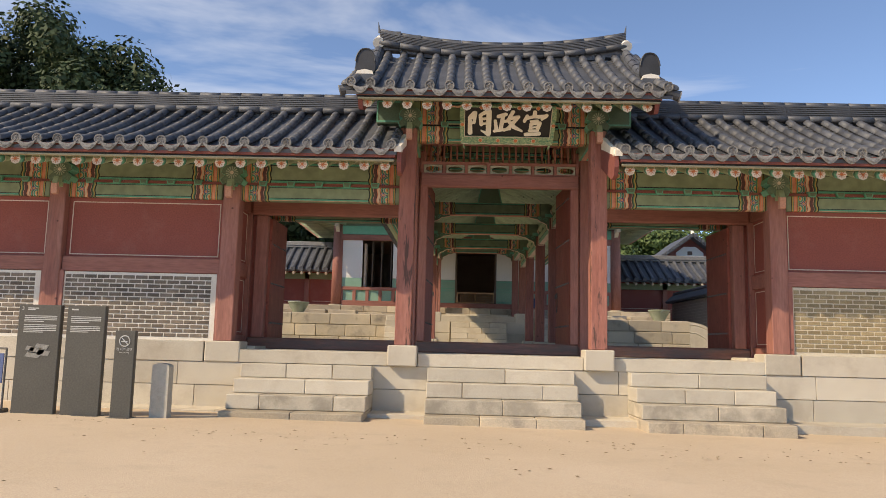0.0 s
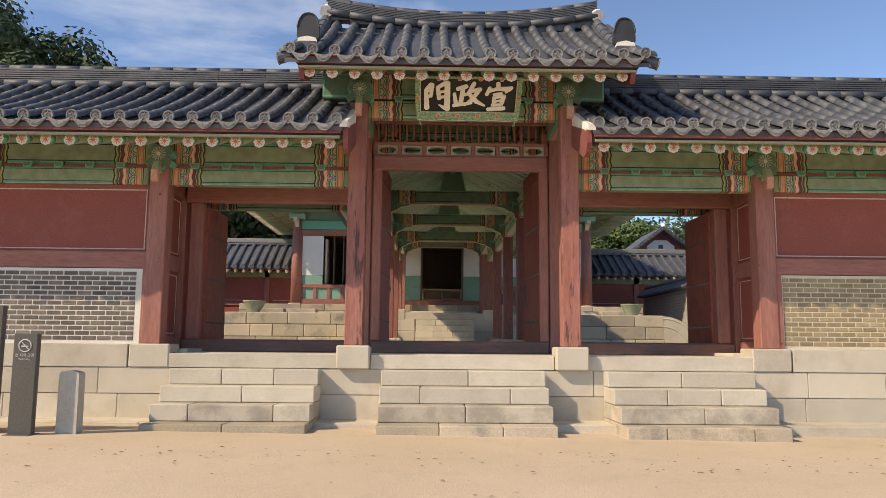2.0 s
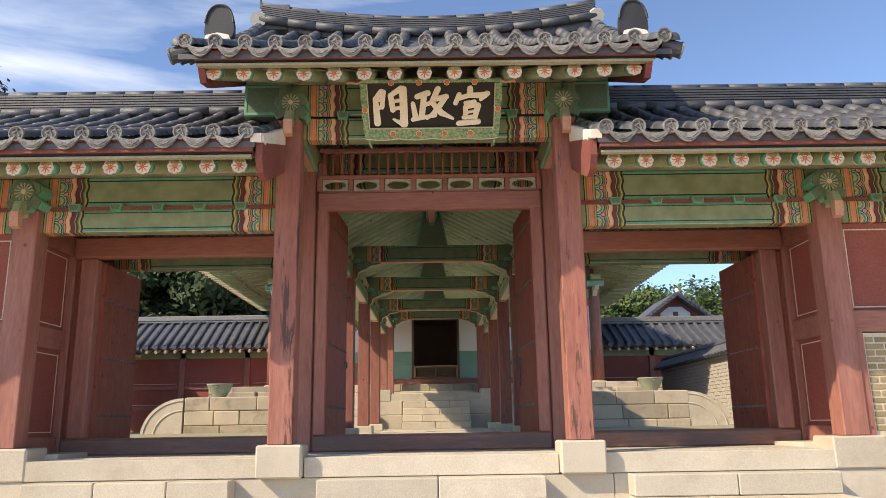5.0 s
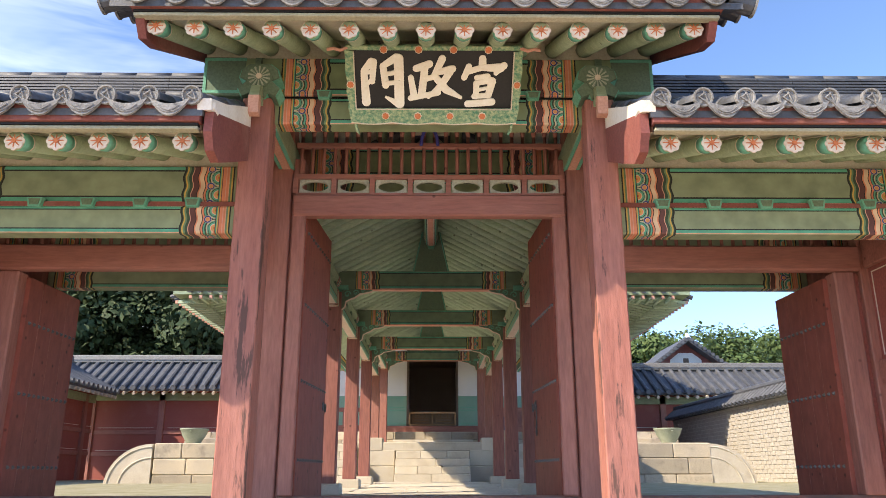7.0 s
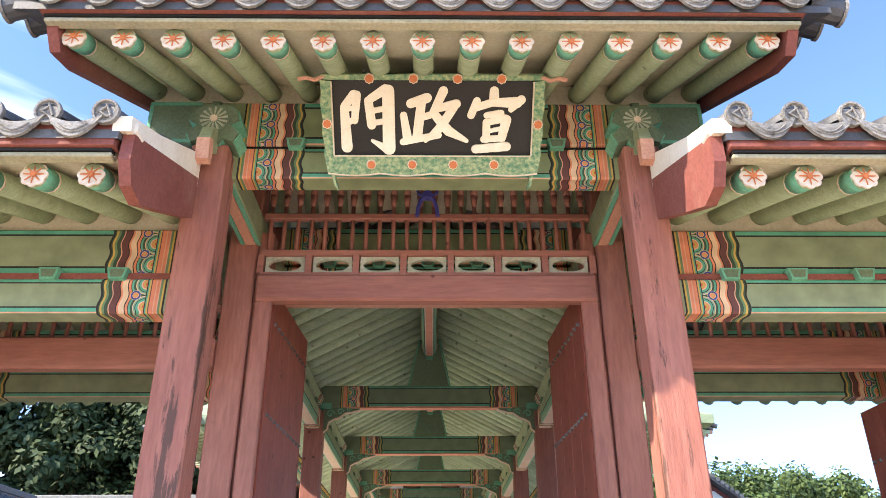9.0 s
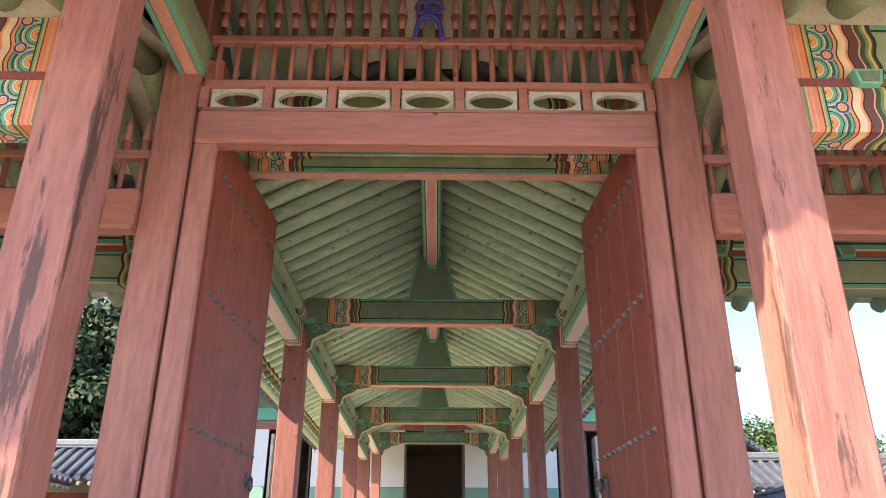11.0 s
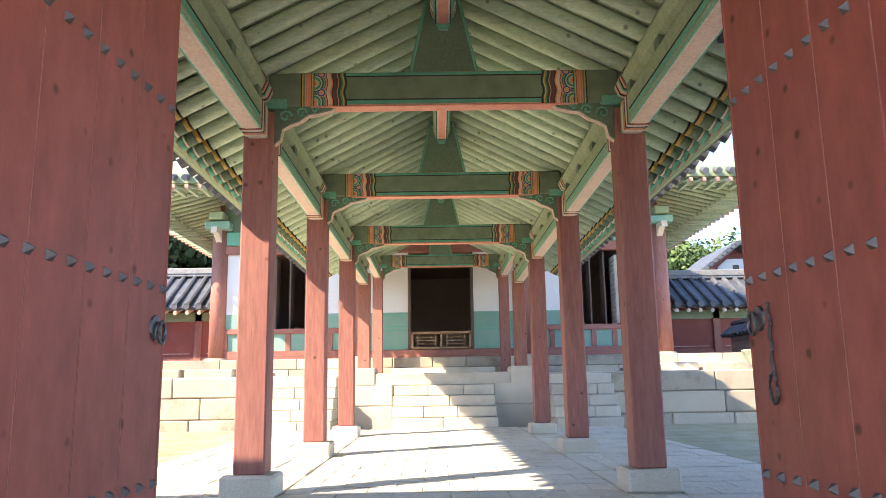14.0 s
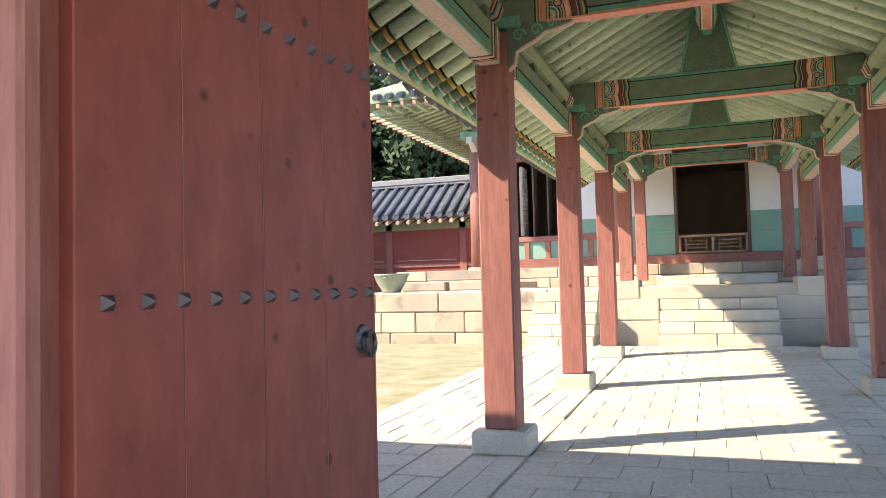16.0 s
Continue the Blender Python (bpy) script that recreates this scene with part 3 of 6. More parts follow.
def end_disc(r):
    """Round end tile with raised rim and a worn relief, facing -y."""
    bm = tube((0, 0.0, 0), (0, -0.02, 0), r, r, 16)
    for k in range(16):
        a0, a1 = k * math.pi / 8, (k + 1) * math.pi / 8
        q = [bm.verts.new((rr * math.cos(a), yy, rr * math.sin(a))) for rr, yy, a in ((r, -0.021, a0), (r * 0.98, -0.034, a0), (r * 0.82, -0.034, a0), (r * 0.76, -0.021, a0), (r, -0.021, a1), (r * 0.98, -0.034, a1), (r * 0.82, -0.034, a1), (r * 0.76, -0.021, a1))]
        for i in range(3):
            bm.faces.new((q[i], q[i + 1], q[i + 5], q[i + 4]))
    for a, w in ((0.4, 0.5), (2.2, 0.4), (4.1, 0.45)):
        c = Vector((math.cos(a) * r * 0.25, -0.026, math.sin(a) * r * 0.25))
        d = Vector((-math.sin(a), 0, math.cos(a))) * r * w
        join(bm, tube(c - d, c + d, r * 0.09, r * 0.09, 5))
    return mesh_of(bm, TILE_PALE)


def drip_tile(w):
    """Crescent eave pan tile with raised lines, facing -y."""
    bm = bmesh.new()
    top = [(-w / 2 + w * k / 8, -0.05 * math.sin(math.pi * k / 8) + 0.02) for k in range(9)]
    low = [(-w / 2 + w * k / 8, 0.02 - 0.15 * (1 - abs(k / 4 - 1) ** 2.0)) for k in range(9)]
    prism(top + low[::-1][1:-1], "y", -0.022, 0.0, bm)
    for s in (0.78, 0.52):
        pts = [Vector((-w / 2 * s + w * s * k / 6, -0.0245, -0.04 - (0.02 + 0.055 * s) * math.sin(math.pi * k / 6))) for k in range(7)]
        for p, q in zip(pts, pts[1:]):
            join(bm, tube(p, q, 0.0055, 0.0055, 4))
    return mesh_of(bm, TILE_PALE)


def pan_row(pts, w):
    """Overlapping concave pan tiles down a slope; pts are (y, z) from eave to ridge."""
    bm = bmesh.new()
    for (y0, z0), (y1, z1) in zip(pts, pts[1:]):
        for j in range(3):
            a, b = j / 3, (j + 1) / 3
            ends = ((y0 + (y1 - y0) * a, z0 + (z1 - z0) * a + 0.032), (y0 + (y1 - y0) * b, z0 + (z1 - z0) * b))
            rows = [[bm.verts.new((-w / 2 + w * k / 4, y, z - 0.055 * math.sin(math.pi * k / 4))) for k in range(5)] for y, z in ends]
            edge = [bm.verts.new((-w / 2 + w * k / 4, ends[0][0], ends[0][1] - 0.03 - 0.055 * math.sin(math.pi * k / 4))) for k in range(5)]
            for k in range(4):
                bm.faces.new((rows[0][k], rows[0][k + 1], rows[1][k + 1], rows[1][k]))
                bm.faces.new((edge[k], edge[k + 1], rows[0][k + 1], rows[0][k]))
    return mesh_of(bm, TILE)


R = 0.082
HALF = half_tile(0.42, R)
DISC = end_disc(0.08)


def slope_points(y0, z0, y1, z1, n, sag=0.22):
    return [(y0 + (y1 - y0) * k / n, z0 + (z1 - z0) * ((1 - sag) * k / n + sag * (k / n) ** 2)) for k in range(n + 1)]


def tiled_slope(roof, xs, pts, lift=None, flip=False):
    """Rows of round tiles with end discs, pan tiles and drip tiles between them."""
    pitch = abs(xs[1] - xs[0])
    pan, drip = pan_row(pts, pitch * 1.0), drip_tile(pitch * 0.96)
    turn = pose(0, 0, 0, 0, 0, 180) if flip else Matrix()
    mirror = Matrix.Translation((0, GY, 0)) @ turn @ Matrix.Translation((0, -GY, 0))
    for i, x in enumerate(xs):
        up = lift(x) if lift else 0
        for (y0, z0), (y1, z1) in zip(pts, pts[1:]):
            ang = math.degrees(math.atan2(z1 - z0, y1 - y0))
            piece("round_tile", HALF, roof, mirror @ pose(x, y0, z0 + up + 0.03, ang, 0, 0))
        piece("end_disc", DISC, roof, mirror @ pose(x, pts[0][0], pts[0][1] + up + 0.06, 8, 0, 0))
        if i < len(xs) - 1:
            xm = (x + xs[i + 1]) / 2
            up = lift(xm) if lift else 0
            piece("pan_tile_row", pan, roof, mirror @ pose(xm, 0, up, 0, 0, 0))
            piece("drip_tile", drip, roof, mirror @ pose(xm, pts[0][0] - 0.01, pts[0][1] + up + 0.008, 0, 0, 0))


def ridge(roof, xa, xb, y, z0, z1, rise=0.0, courses=5, n=18):
    """A ridge of stacked flat tiles with a round tile course below and a cap above; its ends rise."""
    def lift(x):
        t = (x - (xa + xb) / 2) / ((xb - xa) / 2)
        return rise * t * t
    h = (z1 - z0 - 0.16) / courses
    xs = [xa + (xb - xa) * k / n for k in range(n + 1)]
    bm = bmesh.new()
    for k in range(n):
        for c in range(courses):
            w = 0.13 - 0.004 * c
            z = z0 + 0.1 + h * c
            b = bmesh.new()
            bmesh.ops.create_cube(b, size=1)
            for v in b.verts:
                x = xs[k] + 0.004 + (v.co.x + 0.5) * (xs[k + 1] - xs[k] - 0.004)
                v.co = Vector((x, y + v.co.y * 2 * w, z + (v.co.z + 0.5) * h * 0.6 + lift(x)))
            join(bm, b)
    part("ridge_courses", bm, TILE, roof)
    core = bmesh.new()
    for k in range(n):
        prism([(y - 0.09, z0 - 0.1 + lift(xs[k])), (y + 0.09, z0 - 0.1 + lift(xs[k])), (y + 0.09, z1 - 0.06 + lift(xs[k])), (y - 0.09, z1 - 0.06 + lift(xs[k]))], "x", xs[k], xs[k + 1], core)
    part("ridge_core", core, TILE, roof)
    for k in range(n):
        for dy, z, r in ((0, z1 - 0.055, 0.075), (-0.14, z0 + 0.045, 0.06), (0.14, z0 + 0.045, 0.06)):
            part("ridge_tile", tube((xs[k] + 0.004, y + dy, z + lift(xs[k])), (xs[k + 1] - 0.004, y + dy, z + lift(xs[k + 1])), r, r * 0.97, 10), TILE, roof, smooth=True)


RAFTER_END_Y, RAFTER_R = -1.42, 0.074


def rafters(xs, z_end, z_top, group, lift=None, cut=0.0):
    ang = math.atan2(z_top - z_end, GY - RAFTER_END_Y)
    length = math.hypot(z_top - z_end, GY - RAFTER_END_Y)
    shaft = mesh_of(tube((0, 0, 0), (0, length, 0), RAFTER_R, RAFTER_R * 1.15, 12), GREEN, True)
    short = mesh_of(tube((0, cut * length, 0), (0, length, 0), RAFTER_R, RAFTER_R * 1.15, 12), GREEN, True)
    ring = mesh_of(tube((0, -0.004, 0), (0, 0.14, 0), RAFTER_R * 1.02, RAFTER_R * 1.02, 12), TEAL, True)
    ring2 = mesh_of(tube((0, 0.15, 0), (0, 0.168, 0), RAFTER_R * 1.03, RAFTER_R * 1.03, 12), PALE, True)
    rose = mesh_of(flower(RAFTER_R * 1.12, 8), PALE)
    heart = flower(RAFTER_R * 0.26, 6)
    for k in range(8):
        a = k * math.pi / 4
        join(heart, tube((0.01 * math.cos(a), -0.004, 0.01 * math.sin(a)), (0.06 * math.cos(a), -0.004, 0.06 * math.sin(a)), 0.006, 0.004, 4))
    heart = mesh_of(heart, ORANGE)
    for x in xs:
        for back in (False, True):
            up = lift(x) if lift else 0
            m = pose(x, RAFTER_END_Y, z_end + up, math.degrees(ang), 0, 0)
            if back:
                m = Matrix.Translation((0, GY, 0)) @ pose(0, 0, 0, 0, 0, 180) @ Matrix.Translation((0, -GY, 0)) @ m
            r = thing("rafter", m.translation, "round green painted rafter with a flower painted end", "rafter", group)
            piece("shaft", short if back else shaft, r, m)
            if not back:
                piece("painted_collar", ring, r, m @ Matrix.Translation((0, 0.012, 0)))
                piece("pale_ring", ring2, r, m)
                face = Matrix.Translation(m.translation)
                piece("end_flower", rose, r, face, "pale flower painted rafter end")
                piece("flower_heart", heart, r, face @ Matrix.Translation((0, -0.012, 0)))


def eave_boards(xa, xb, z_end, z_top, eave_z, name_label, lift=None, n=1):
    """Boarding over the rafters, with the cream fascia and the maroon tile batten at the eave."""
    s = (z_top - z_end) / (GY - RAFTER_END_Y)
    bm = bmesh.new()
    for sg in (1, -1):
        def Y(y):
            return GY + sg * (y - GY)
        q = 0.085
        e = -1.5 if sg > 0 or z_end < 4.5 else -0.25
        ze = z_end + s * (e + 1.5)
        prism([(Y(e), ze - 0.02 + q), (Y(GY), z_top + 0.02 + q), (Y(GY), z_top + 0.08 + q), (Y(e), ze + 0.04 + q)], "x", xa, xb, bm)
    ob = solo("roof_boarding", bm, CREAM, name_label, "roof boarding", kind="structure")
    part("fascia", box(xa, xb, -1.55, -1.47, z_end + 0.05, z_end + 0.08, 0.006), FASCIA, ob, "weathered cream fascia strip")
    part("fascia_line", box(xa, xb, -1.56, -1.5, z_end + 0.083, z_end + 0.1, 0), BLACK, ob, "black painted line")
    part("tile_batten", box(xa - 0.02, xb + 0.02, -1.59, -1.5, z_end + 0.102, eave_z + 0.005, 0.004), MAROON, ob, "maroon tile batten")
    return ob


# the middle roof
def gate_lift(x):
    return 0.045 * (x / 2.6) ** 4


G_RAF, G_TOP, G_EAVE, G_RIDGE = 5.05, 6.19, 5.25, 6.83
roof = thing("tiled_roof", (0, GY, 6), "dark grey tiled gable roof over the middle bay", "roof", "tiled roofs")
g_pts = slope_points(-1.62, G_EAVE, GY, G_RIDGE, 7)
g_xs = [-2.52 + 0.315 * k for k in range(17)]
tiled_slope(roof, g_xs, g_pts, gate_lift)
back = bmesh.new()
for y0, z0, y1, z1 in ((-1.6, G_EAVE - 0.07, GY, G_RIDGE - 0.07), (2.75, 5.8, GY, G_RIDGE - 0.07)):
    prism([(y0, z0 - 0.03), (y1, z1 - 0.25), (y1, z1), (y0, z0 + 0.03)], "x", -2.6, 2.6, back)
part("roof_bed", back, TILE, roof)
tiled_slope(roof, g_xs, g_pts[3:], gate_lift, flip=True)
ridge(roof, -2.38, 2.42, GY, G_RIDGE - 0.06, 7.12, 0.24, 6, 12)


def descending_ridge(x, side):
    pts = slope_points(-0.75, G_EAVE + 0.62, GY - 0.05, 7.0, 6, 0.35)
    bm = bmesh.new()
    for (y0, z0), (y1, z1) in zip(pts, pts[1:]):
        for c in range(4):
            prism([(y0, z0 - 0.4 + 0.09 * c), (y1, z1 - 0.4 + 0.09 * c), (y1, z1 - 0.33 + 0.09 * c), (y0, z0 - 0.33 + 0.09 * c)], "x", x - 0.13 + 0.008 * c, x + 0.13 - 0.008 * c, bm)
        tube((x, y0, z0 - 0.03), (x, y1 + 0.02, z1 - 0.03), 0.085, 0.08, 10, bm)
    part("descending_ridge", bm, TILE, roof)
    part("mortar_plug", tube((x, -0.86, G_EAVE + 0.42), (x, -0.7, G_EAVE + 0.5), 0.12, 0.13, 12), MORTAR, roof, "white lime plug")
    crest = [(x + 0.17 * math.copysign(abs(math.cos(a)) ** 0.8, math.cos(a)), G_EAVE + 0.6 + (0.34 * math.sin(a) ** 0.8 if math.sin(a) > 0 else 0.12 * math.sin(a))) for a in [k * math.pi / 12 for k in range(24)]]
    part("crest_tile", prism(crest, "y", -0.9, -0.81), TILE_DARK, roof, "dark upright crest tile")
    part("crest_rim", sweep([Vector((p, -0.905, q)) for p, q in crest[1:12]], 0.014, 6), TILE_DARK, roof)
    part("mortar_lip", prism([(x - 0.15, G_EAVE + 0.47), (x + 0.15, G_EAVE + 0.47), (x + 0.13, G_EAVE + 0.53), (x, G_EAVE + 0.56), (x - 0.13, G_EAVE + 0.53)], "y", -0.96, -0.85), MORTAR, roof, "white lime lip under the crest")
    part("crest_seat", prism([(x - 0.19, G_EAVE + 0.3), (x + 0.19, G_EAVE + 0.3), (x + 0.14, G_EAVE + 0.47), (x - 0.14, G_EAVE + 0.47)], "y", -0.98, -0.8), TILE, roof)
    part("end_mortar", tube((x, GY - 0.18, 7.02), (x, GY + 0.1, 7.2), 0.11, 0.09, 10), MORTAR, roof, "white lime plug")
    for k in range(9):
        yv, zv = -1.5 + 0.28 * k, G_EAVE + 0.02 + 0.13 * k + 0.004 * k * k
        part("verge_tile", tube((x + side * 0.1, yv, zv + 0.03), (x + side * 0.3, yv, zv - 0.03), 0.08, 0.085, 12), TILE, roof)
        part("verge_disc", tube((x + side * 0.3, yv, zv - 0.03), (x + side * 0.32, yv, zv - 0.035), 0.092, 0.092, 14), TILE_PALE, roof)
    spike = tube((x, GY, 7.3), (x - side * 0.03 + side * 0.06, GY - 0.02, 7.52), 0.03, 0.004, 6)
    part("ridge_tip", spike, TILE, roof)
    for k, (y0, z0) in enumerate(g_pts[:-1]):
        y1, z1 = g_pts[k + 1]
        piece("round_tile", HALF, roof, pose(x + side * 0.2, y0 + 0.02, z0 + 0.06, math.degrees(math.atan2(z1 - z0, y1 - y0)), 0, 0))


descending_ridge(-2.4, -1)
descending_ridge(2.42, 1)
for sx in (-2.38, 2.38):
    plate = prism([(-1.5, G_RAF + 0.03), (-1.4, G_RAF - 0.08), (-1.15, G_RAF - 0.02), (GY, G_TOP - 0.1), (2.7, G_TOP - 0.85), (2.7, G_TOP - 0.5), (GY, G_TOP + 0.25), (-1.5, G_RAF + 0.15)], "x", sx - 0.035, sx + 0.035)
    solo("gable_board", plate, MAROON, "maroon painted wooden gable board under the roof edge", "gable board", "gable boards")
    solo("gable_board", prism([(-0.2, 4.9), (2.2, 4.9), (2.2, 5.5), (GY, G_TOP), (-0.2, 5.5)], "x", sx * 0.72 - 0.03, sx * 0.72 + 0.03), DGREEN, "dark green boarded gable end", "gable board", "gable boards")
solo("frieze_board", box(-2.28, 2.28, -0.06, 0.0, 5.545, 5.86, 0), CREAM, "cream board between the gate rafters", "board", kind="structure")
rafters([-2.27 + 0.322 * k for k in range(15)], G_RAF, G_TOP, "gate rafters", gate_lift, 0.52)
eave_boards(-2.42, 2.42, G_RAF, G_TOP, G_EAVE, "cream boarding over the gate rafters")

W_RAF, W_TOP, W_EAVE, W_RIDGE = 4.03, 4.92, 4.27, 5.62
for sgn in (1, -1):
    wr = thing("tiled_roof", (sgn * 8, GY, 5), "dark grey tiled roof over a wing of the gate", "roof", "tiled roofs")
    w_pts = slope_points(-1.62, W_EAVE, GY, W_RIDGE, 7)
    xs = [sgn * (1.84 + 0.333 * k) for k in range(32)]
    tiled_slope(wr, xs, w_pts)
    bed = bmesh.new()
    for y0, y1 in ((-1.6, GY), (2 * GY + 1.6, GY)):
        prism([(y0, W_EAVE - 0.1), (y1, W_RIDGE - 0.3), (y1, W_RIDGE - 0.06), (y0, W_EAVE - 0.04)], "x", sgn * 1.76, sgn * 12.4, bed)
    part("roof_bed", bed, TILE, wr)
    ridge(wr, min(sgn * 1.8, sgn * 12.4), max(sgn * 1.8, sgn * 12.4), GY, W_RIDGE - 0.02, 6.0, 0.0, 6, 26)
    wedge = prism([(-1.6, W_EAVE - 0.05), (-1.62, W_EAVE + 0.04), (-1.2, W_EAVE + 0.2), (-0.4, W_EAVE + 0.58), (-0.4, W_EAVE + 0.3)], "x", min(sgn * 1.69, sgn * 1.8), max(sgn * 1.69, sgn * 1.8))
    part("lime_verge", wedge, MORTAR, wr, "white lime verge beside the gate column")
    part("mortar_plug", box(min(sgn * 1.675, sgn * 1.765), max(sgn * 1.675, sgn * 1.765), -1.575, -1.42, W_EAVE - 0.04, W_EAVE + 0.06, 0.025), MORTAR, wr, "white lime plug at the tile edge")
    rafters([sgn * (1.95 + 0.333 * k) for k in range(31)], W_RAF, W_TOP, "wing rafters")
    eave_boards(min(sgn * 1.8, sgn * 12.4), max(sgn * 1.8, sgn * 12.4), W_RAF, W_TOP, W_EAVE, "cream boarding over the wing rafters")
    a, b = sorted((sgn * 1.8, sgn * 12.3))
    solo("frieze_board", box(a, b, -0.05, -0.01, 4.365, 4.68, 0), CREAM, "cream board between the wing rafters", "board", kind="structure")
    x = sgn * 1.72
    solo("gable_board", prism([(-1.55, W_RAF + 0.03), (-1.47, W_RAF - 0.1), (-1.3, W_RAF - 0.13), (-0.95, W_RAF + 0.02), (-0.42, W_RAF + 0.26), (-0.42, W_RAF + 0.6), (-1.55, W_RAF + 0.2)], "x", x - 0.035, x + 0.035), MAROON, "maroon painted wooden gable board beside the gate column", "gable board", "gable boards")


# ---- doors and screens of the gate ----
def lattice(xa, xb, y, z0, z1, rails, pitch, label):
    """Upright red bars with a row of pointed tops, held by rails."""
    th = thing("spiked_screen", ((xa + xb) / 2, y, z0), label, "screen", "spiked screens over the doors")
    n = int((xb - xa) / pitch)
    bar = bmesh.new()
    top = z1 - z0
    tube((0, 0, 0), (0, 0, top - 0.36), 0.02, 0.02, 8, bar)
    tube((0, 0, top - 0.36), (0, 0, top - 0.24), 0.02, 0.036, 8, bar)
    tube((0, 0, top - 0.24), (0, 0, top), 0.036, 0.004, 8, bar)
    bar = mesh_of(bar, RED, True)
    for k in range(n):
        piece("bar", bar, th, Matrix.Translation((xa + (xb - xa) * (k + 0.5) / n, y, z0)))
    for z in rails:
        part("rail", box(xa, xb, y - 0.035, y + 0.035, z - 0.03, z + 0.03), RED_H, th)
    return th


def oval_panel(xa, xb, y, z0, z1, count):
    """A board with a row of pale plates, each with an oval opening."""
    th = thing("pierced_panel", ((xa + xb) / 2, y, z0), "red panel of pale plates pierced by ovals over the door", "panel")
    part("rail", box(xa, xb, y - 0.05, y + 0.05, z0 - 0.005, z0 + 0.022, 0), RED_H, th)
    part("rail", box(xa, xb, y - 0.05, y + 0.05, z1 - 0.03, z1 + 0.02, 0), RED_H, th)
    w = (xb - xa) / count
    for k in range(count):
        a, b = xa + w * k, xa + w * (k + 1)
        part("post", box(a - 0.028, a + 0.028, y - 0.048, y + 0.048, z0 + 0.022, z1 - 0.03, 0), RED_H, th)
        cx, cz, hw, hz = (a + b) / 2, (z0 + z1) / 2 - 0.005, w / 2 - 0.04, (z1 - z0) / 2 - 0.028
        bm = bmesh.new()
        seg = 24
        ring = []
        for i in range(seg):
            t = i * 2 * math.pi / seg
            c, sn = math.cos(t), math.sin(t)
            q = 1 / max(abs(c), abs(sn))
            ring.append(((cx + hw * c * q, cz + hz * sn * q), (cx + hw * 0.86 * c, cz + hz * 0.72 * sn)))
        vs = [[bm.verts.new((p[j][0], yy, p[j][1])) for p in ring] for yy in (y - 0.02, y + 0.02) for j in (0, 1)]
        for i in range(seg):
            j = (i + 1) % seg
            bm.faces.new((vs[0][i], vs[0][j], vs[1][j], vs[1][i]))
            bm.faces.new((vs[2][i], vs[2][j], vs[3][j], vs[3][i]))
            bm.faces.new((vs[1][i], vs[1][j], vs[3][j], vs[3][i]))
        part("oval_plate", bm, OVAL, th, "pale plate with an oval opening")
    part("post", box(xb - 0.028, xb + 0.028, y - 0.048, y + 0.048, z0 + 0.022, z1 - 0.03, 0), RED_H, th)
    return th


def door_leaf(hx, hy, width, z0, z1, angle, side, rows, label, knob=True):
    """A leaf of upright planks with rows of pyramid studs; hinged at hx, hy and swung inward."""
    th = thing("door_leaf", (hx, hy, z0), label, "door", "gate door leaves")
    turn = pose(hx, hy, 0, 0, 0, angle)
    planks = 4
    for k in range(planks):
        a, b = width * k / planks, width * (k + 1) / planks
        part("plank", box(a + 0.0015, b - 0.0015, -0.03, 0.03, z0, z1, 0.004), RED_DOOR, th, m=turn)
        if k:
            part("seam", box(a - 0.0011, a + 0.0011, -0.0302, 0.0302, z0 + 0.05, z1 - 0.08, 0), RED, th, "pale seam between planks", m=turn)
    stud = bmesh.new()
    r = 0.019
    tip = stud.verts.new((0, -0.028, 0))
    rim = [stud.verts.new(p) for p in ((-r, 0, -r), (r, 0, -r), (r, 0, r), (-r, 0, r))]
    for i in range(4):
        stud.faces.new((rim[i], rim[(i + 1) % 4], tip))
    stud.faces.new(rim[::-1])
    stud = mesh_of(stud, STUD)
    flipx = pose(0, 0, 0, 0, 0, 180)
    for z in rows:
        for k in range(11):
            x = 0.09 + (width - 0.13) * k / 10
            for face in (1, -1):
                m = turn @ Matrix.Translation((x, -0.03 * face, z)) @ (Matrix() if face == 1 else flipx)
                piece("stud", stud, th, m)
    for face in (1, -1):
        if knob:
            part("lock_plate", tube((width - 0.09, -0.03 * face, 2.26), (width - 0.09, -0.04 * face, 2.26), 0.055, 0.05, 12), IRON, th, "round iron plate", m=turn)
            pts = [Vector((width - 0.07 + 0.032 * math.cos(t), -0.055 * face, 2.24 + 0.045 * math.sin(t))) for t in [i * math.pi / 6 for i in range(13)]]
            loop = sweep(pts[:-1], 0.009, 6, True)
            part("ring_pull", loop, IRON, th, "iron ring pull", m=turn)
    part("edge_strip", box(width - 0.012, width + 0.006, -0.034, 0.034, z0, z1, 0.003), RED_DOOR, th, m=turn)
    return th


# middle door
DY = GY - 0.12
for sg in (-1, 1):
    a, b = sorted((sg * 1.4, sg * 1.53))
    solo("door_post", box(a, b, GY - 0.1, GY + 0.1, FLOOR, 4.9, 0.015), RED, "square red painted door post", "door post", "door posts")
    a, b = sorted((sg * 1.352, sg * 1.5))
    solo("door_jamb", box(a, b, GY - 0.16, GY - 0.1, 1.27, 4.2, 0.012), RED, "red painted door jamb", "door jamb", "door posts")
solo("door_lintel", box(-1.5, 1.5, GY - 0.19, GY - 0.05, 4.19, 4.44, 0.02), RED_H, "heavy red painted wooden lintel over the middle door", "lintel")
solo("door_threshold", box(-1.52, 1.52, GY - 0.14, GY + 0.1, FLOOR - 0.01, 1.27, 0.03), SILL, "worn red wooden threshold of the middle door", "threshold")
oval_panel(-1.48, 1.48, GY - 0.12, 4.44, 4.66, 7)
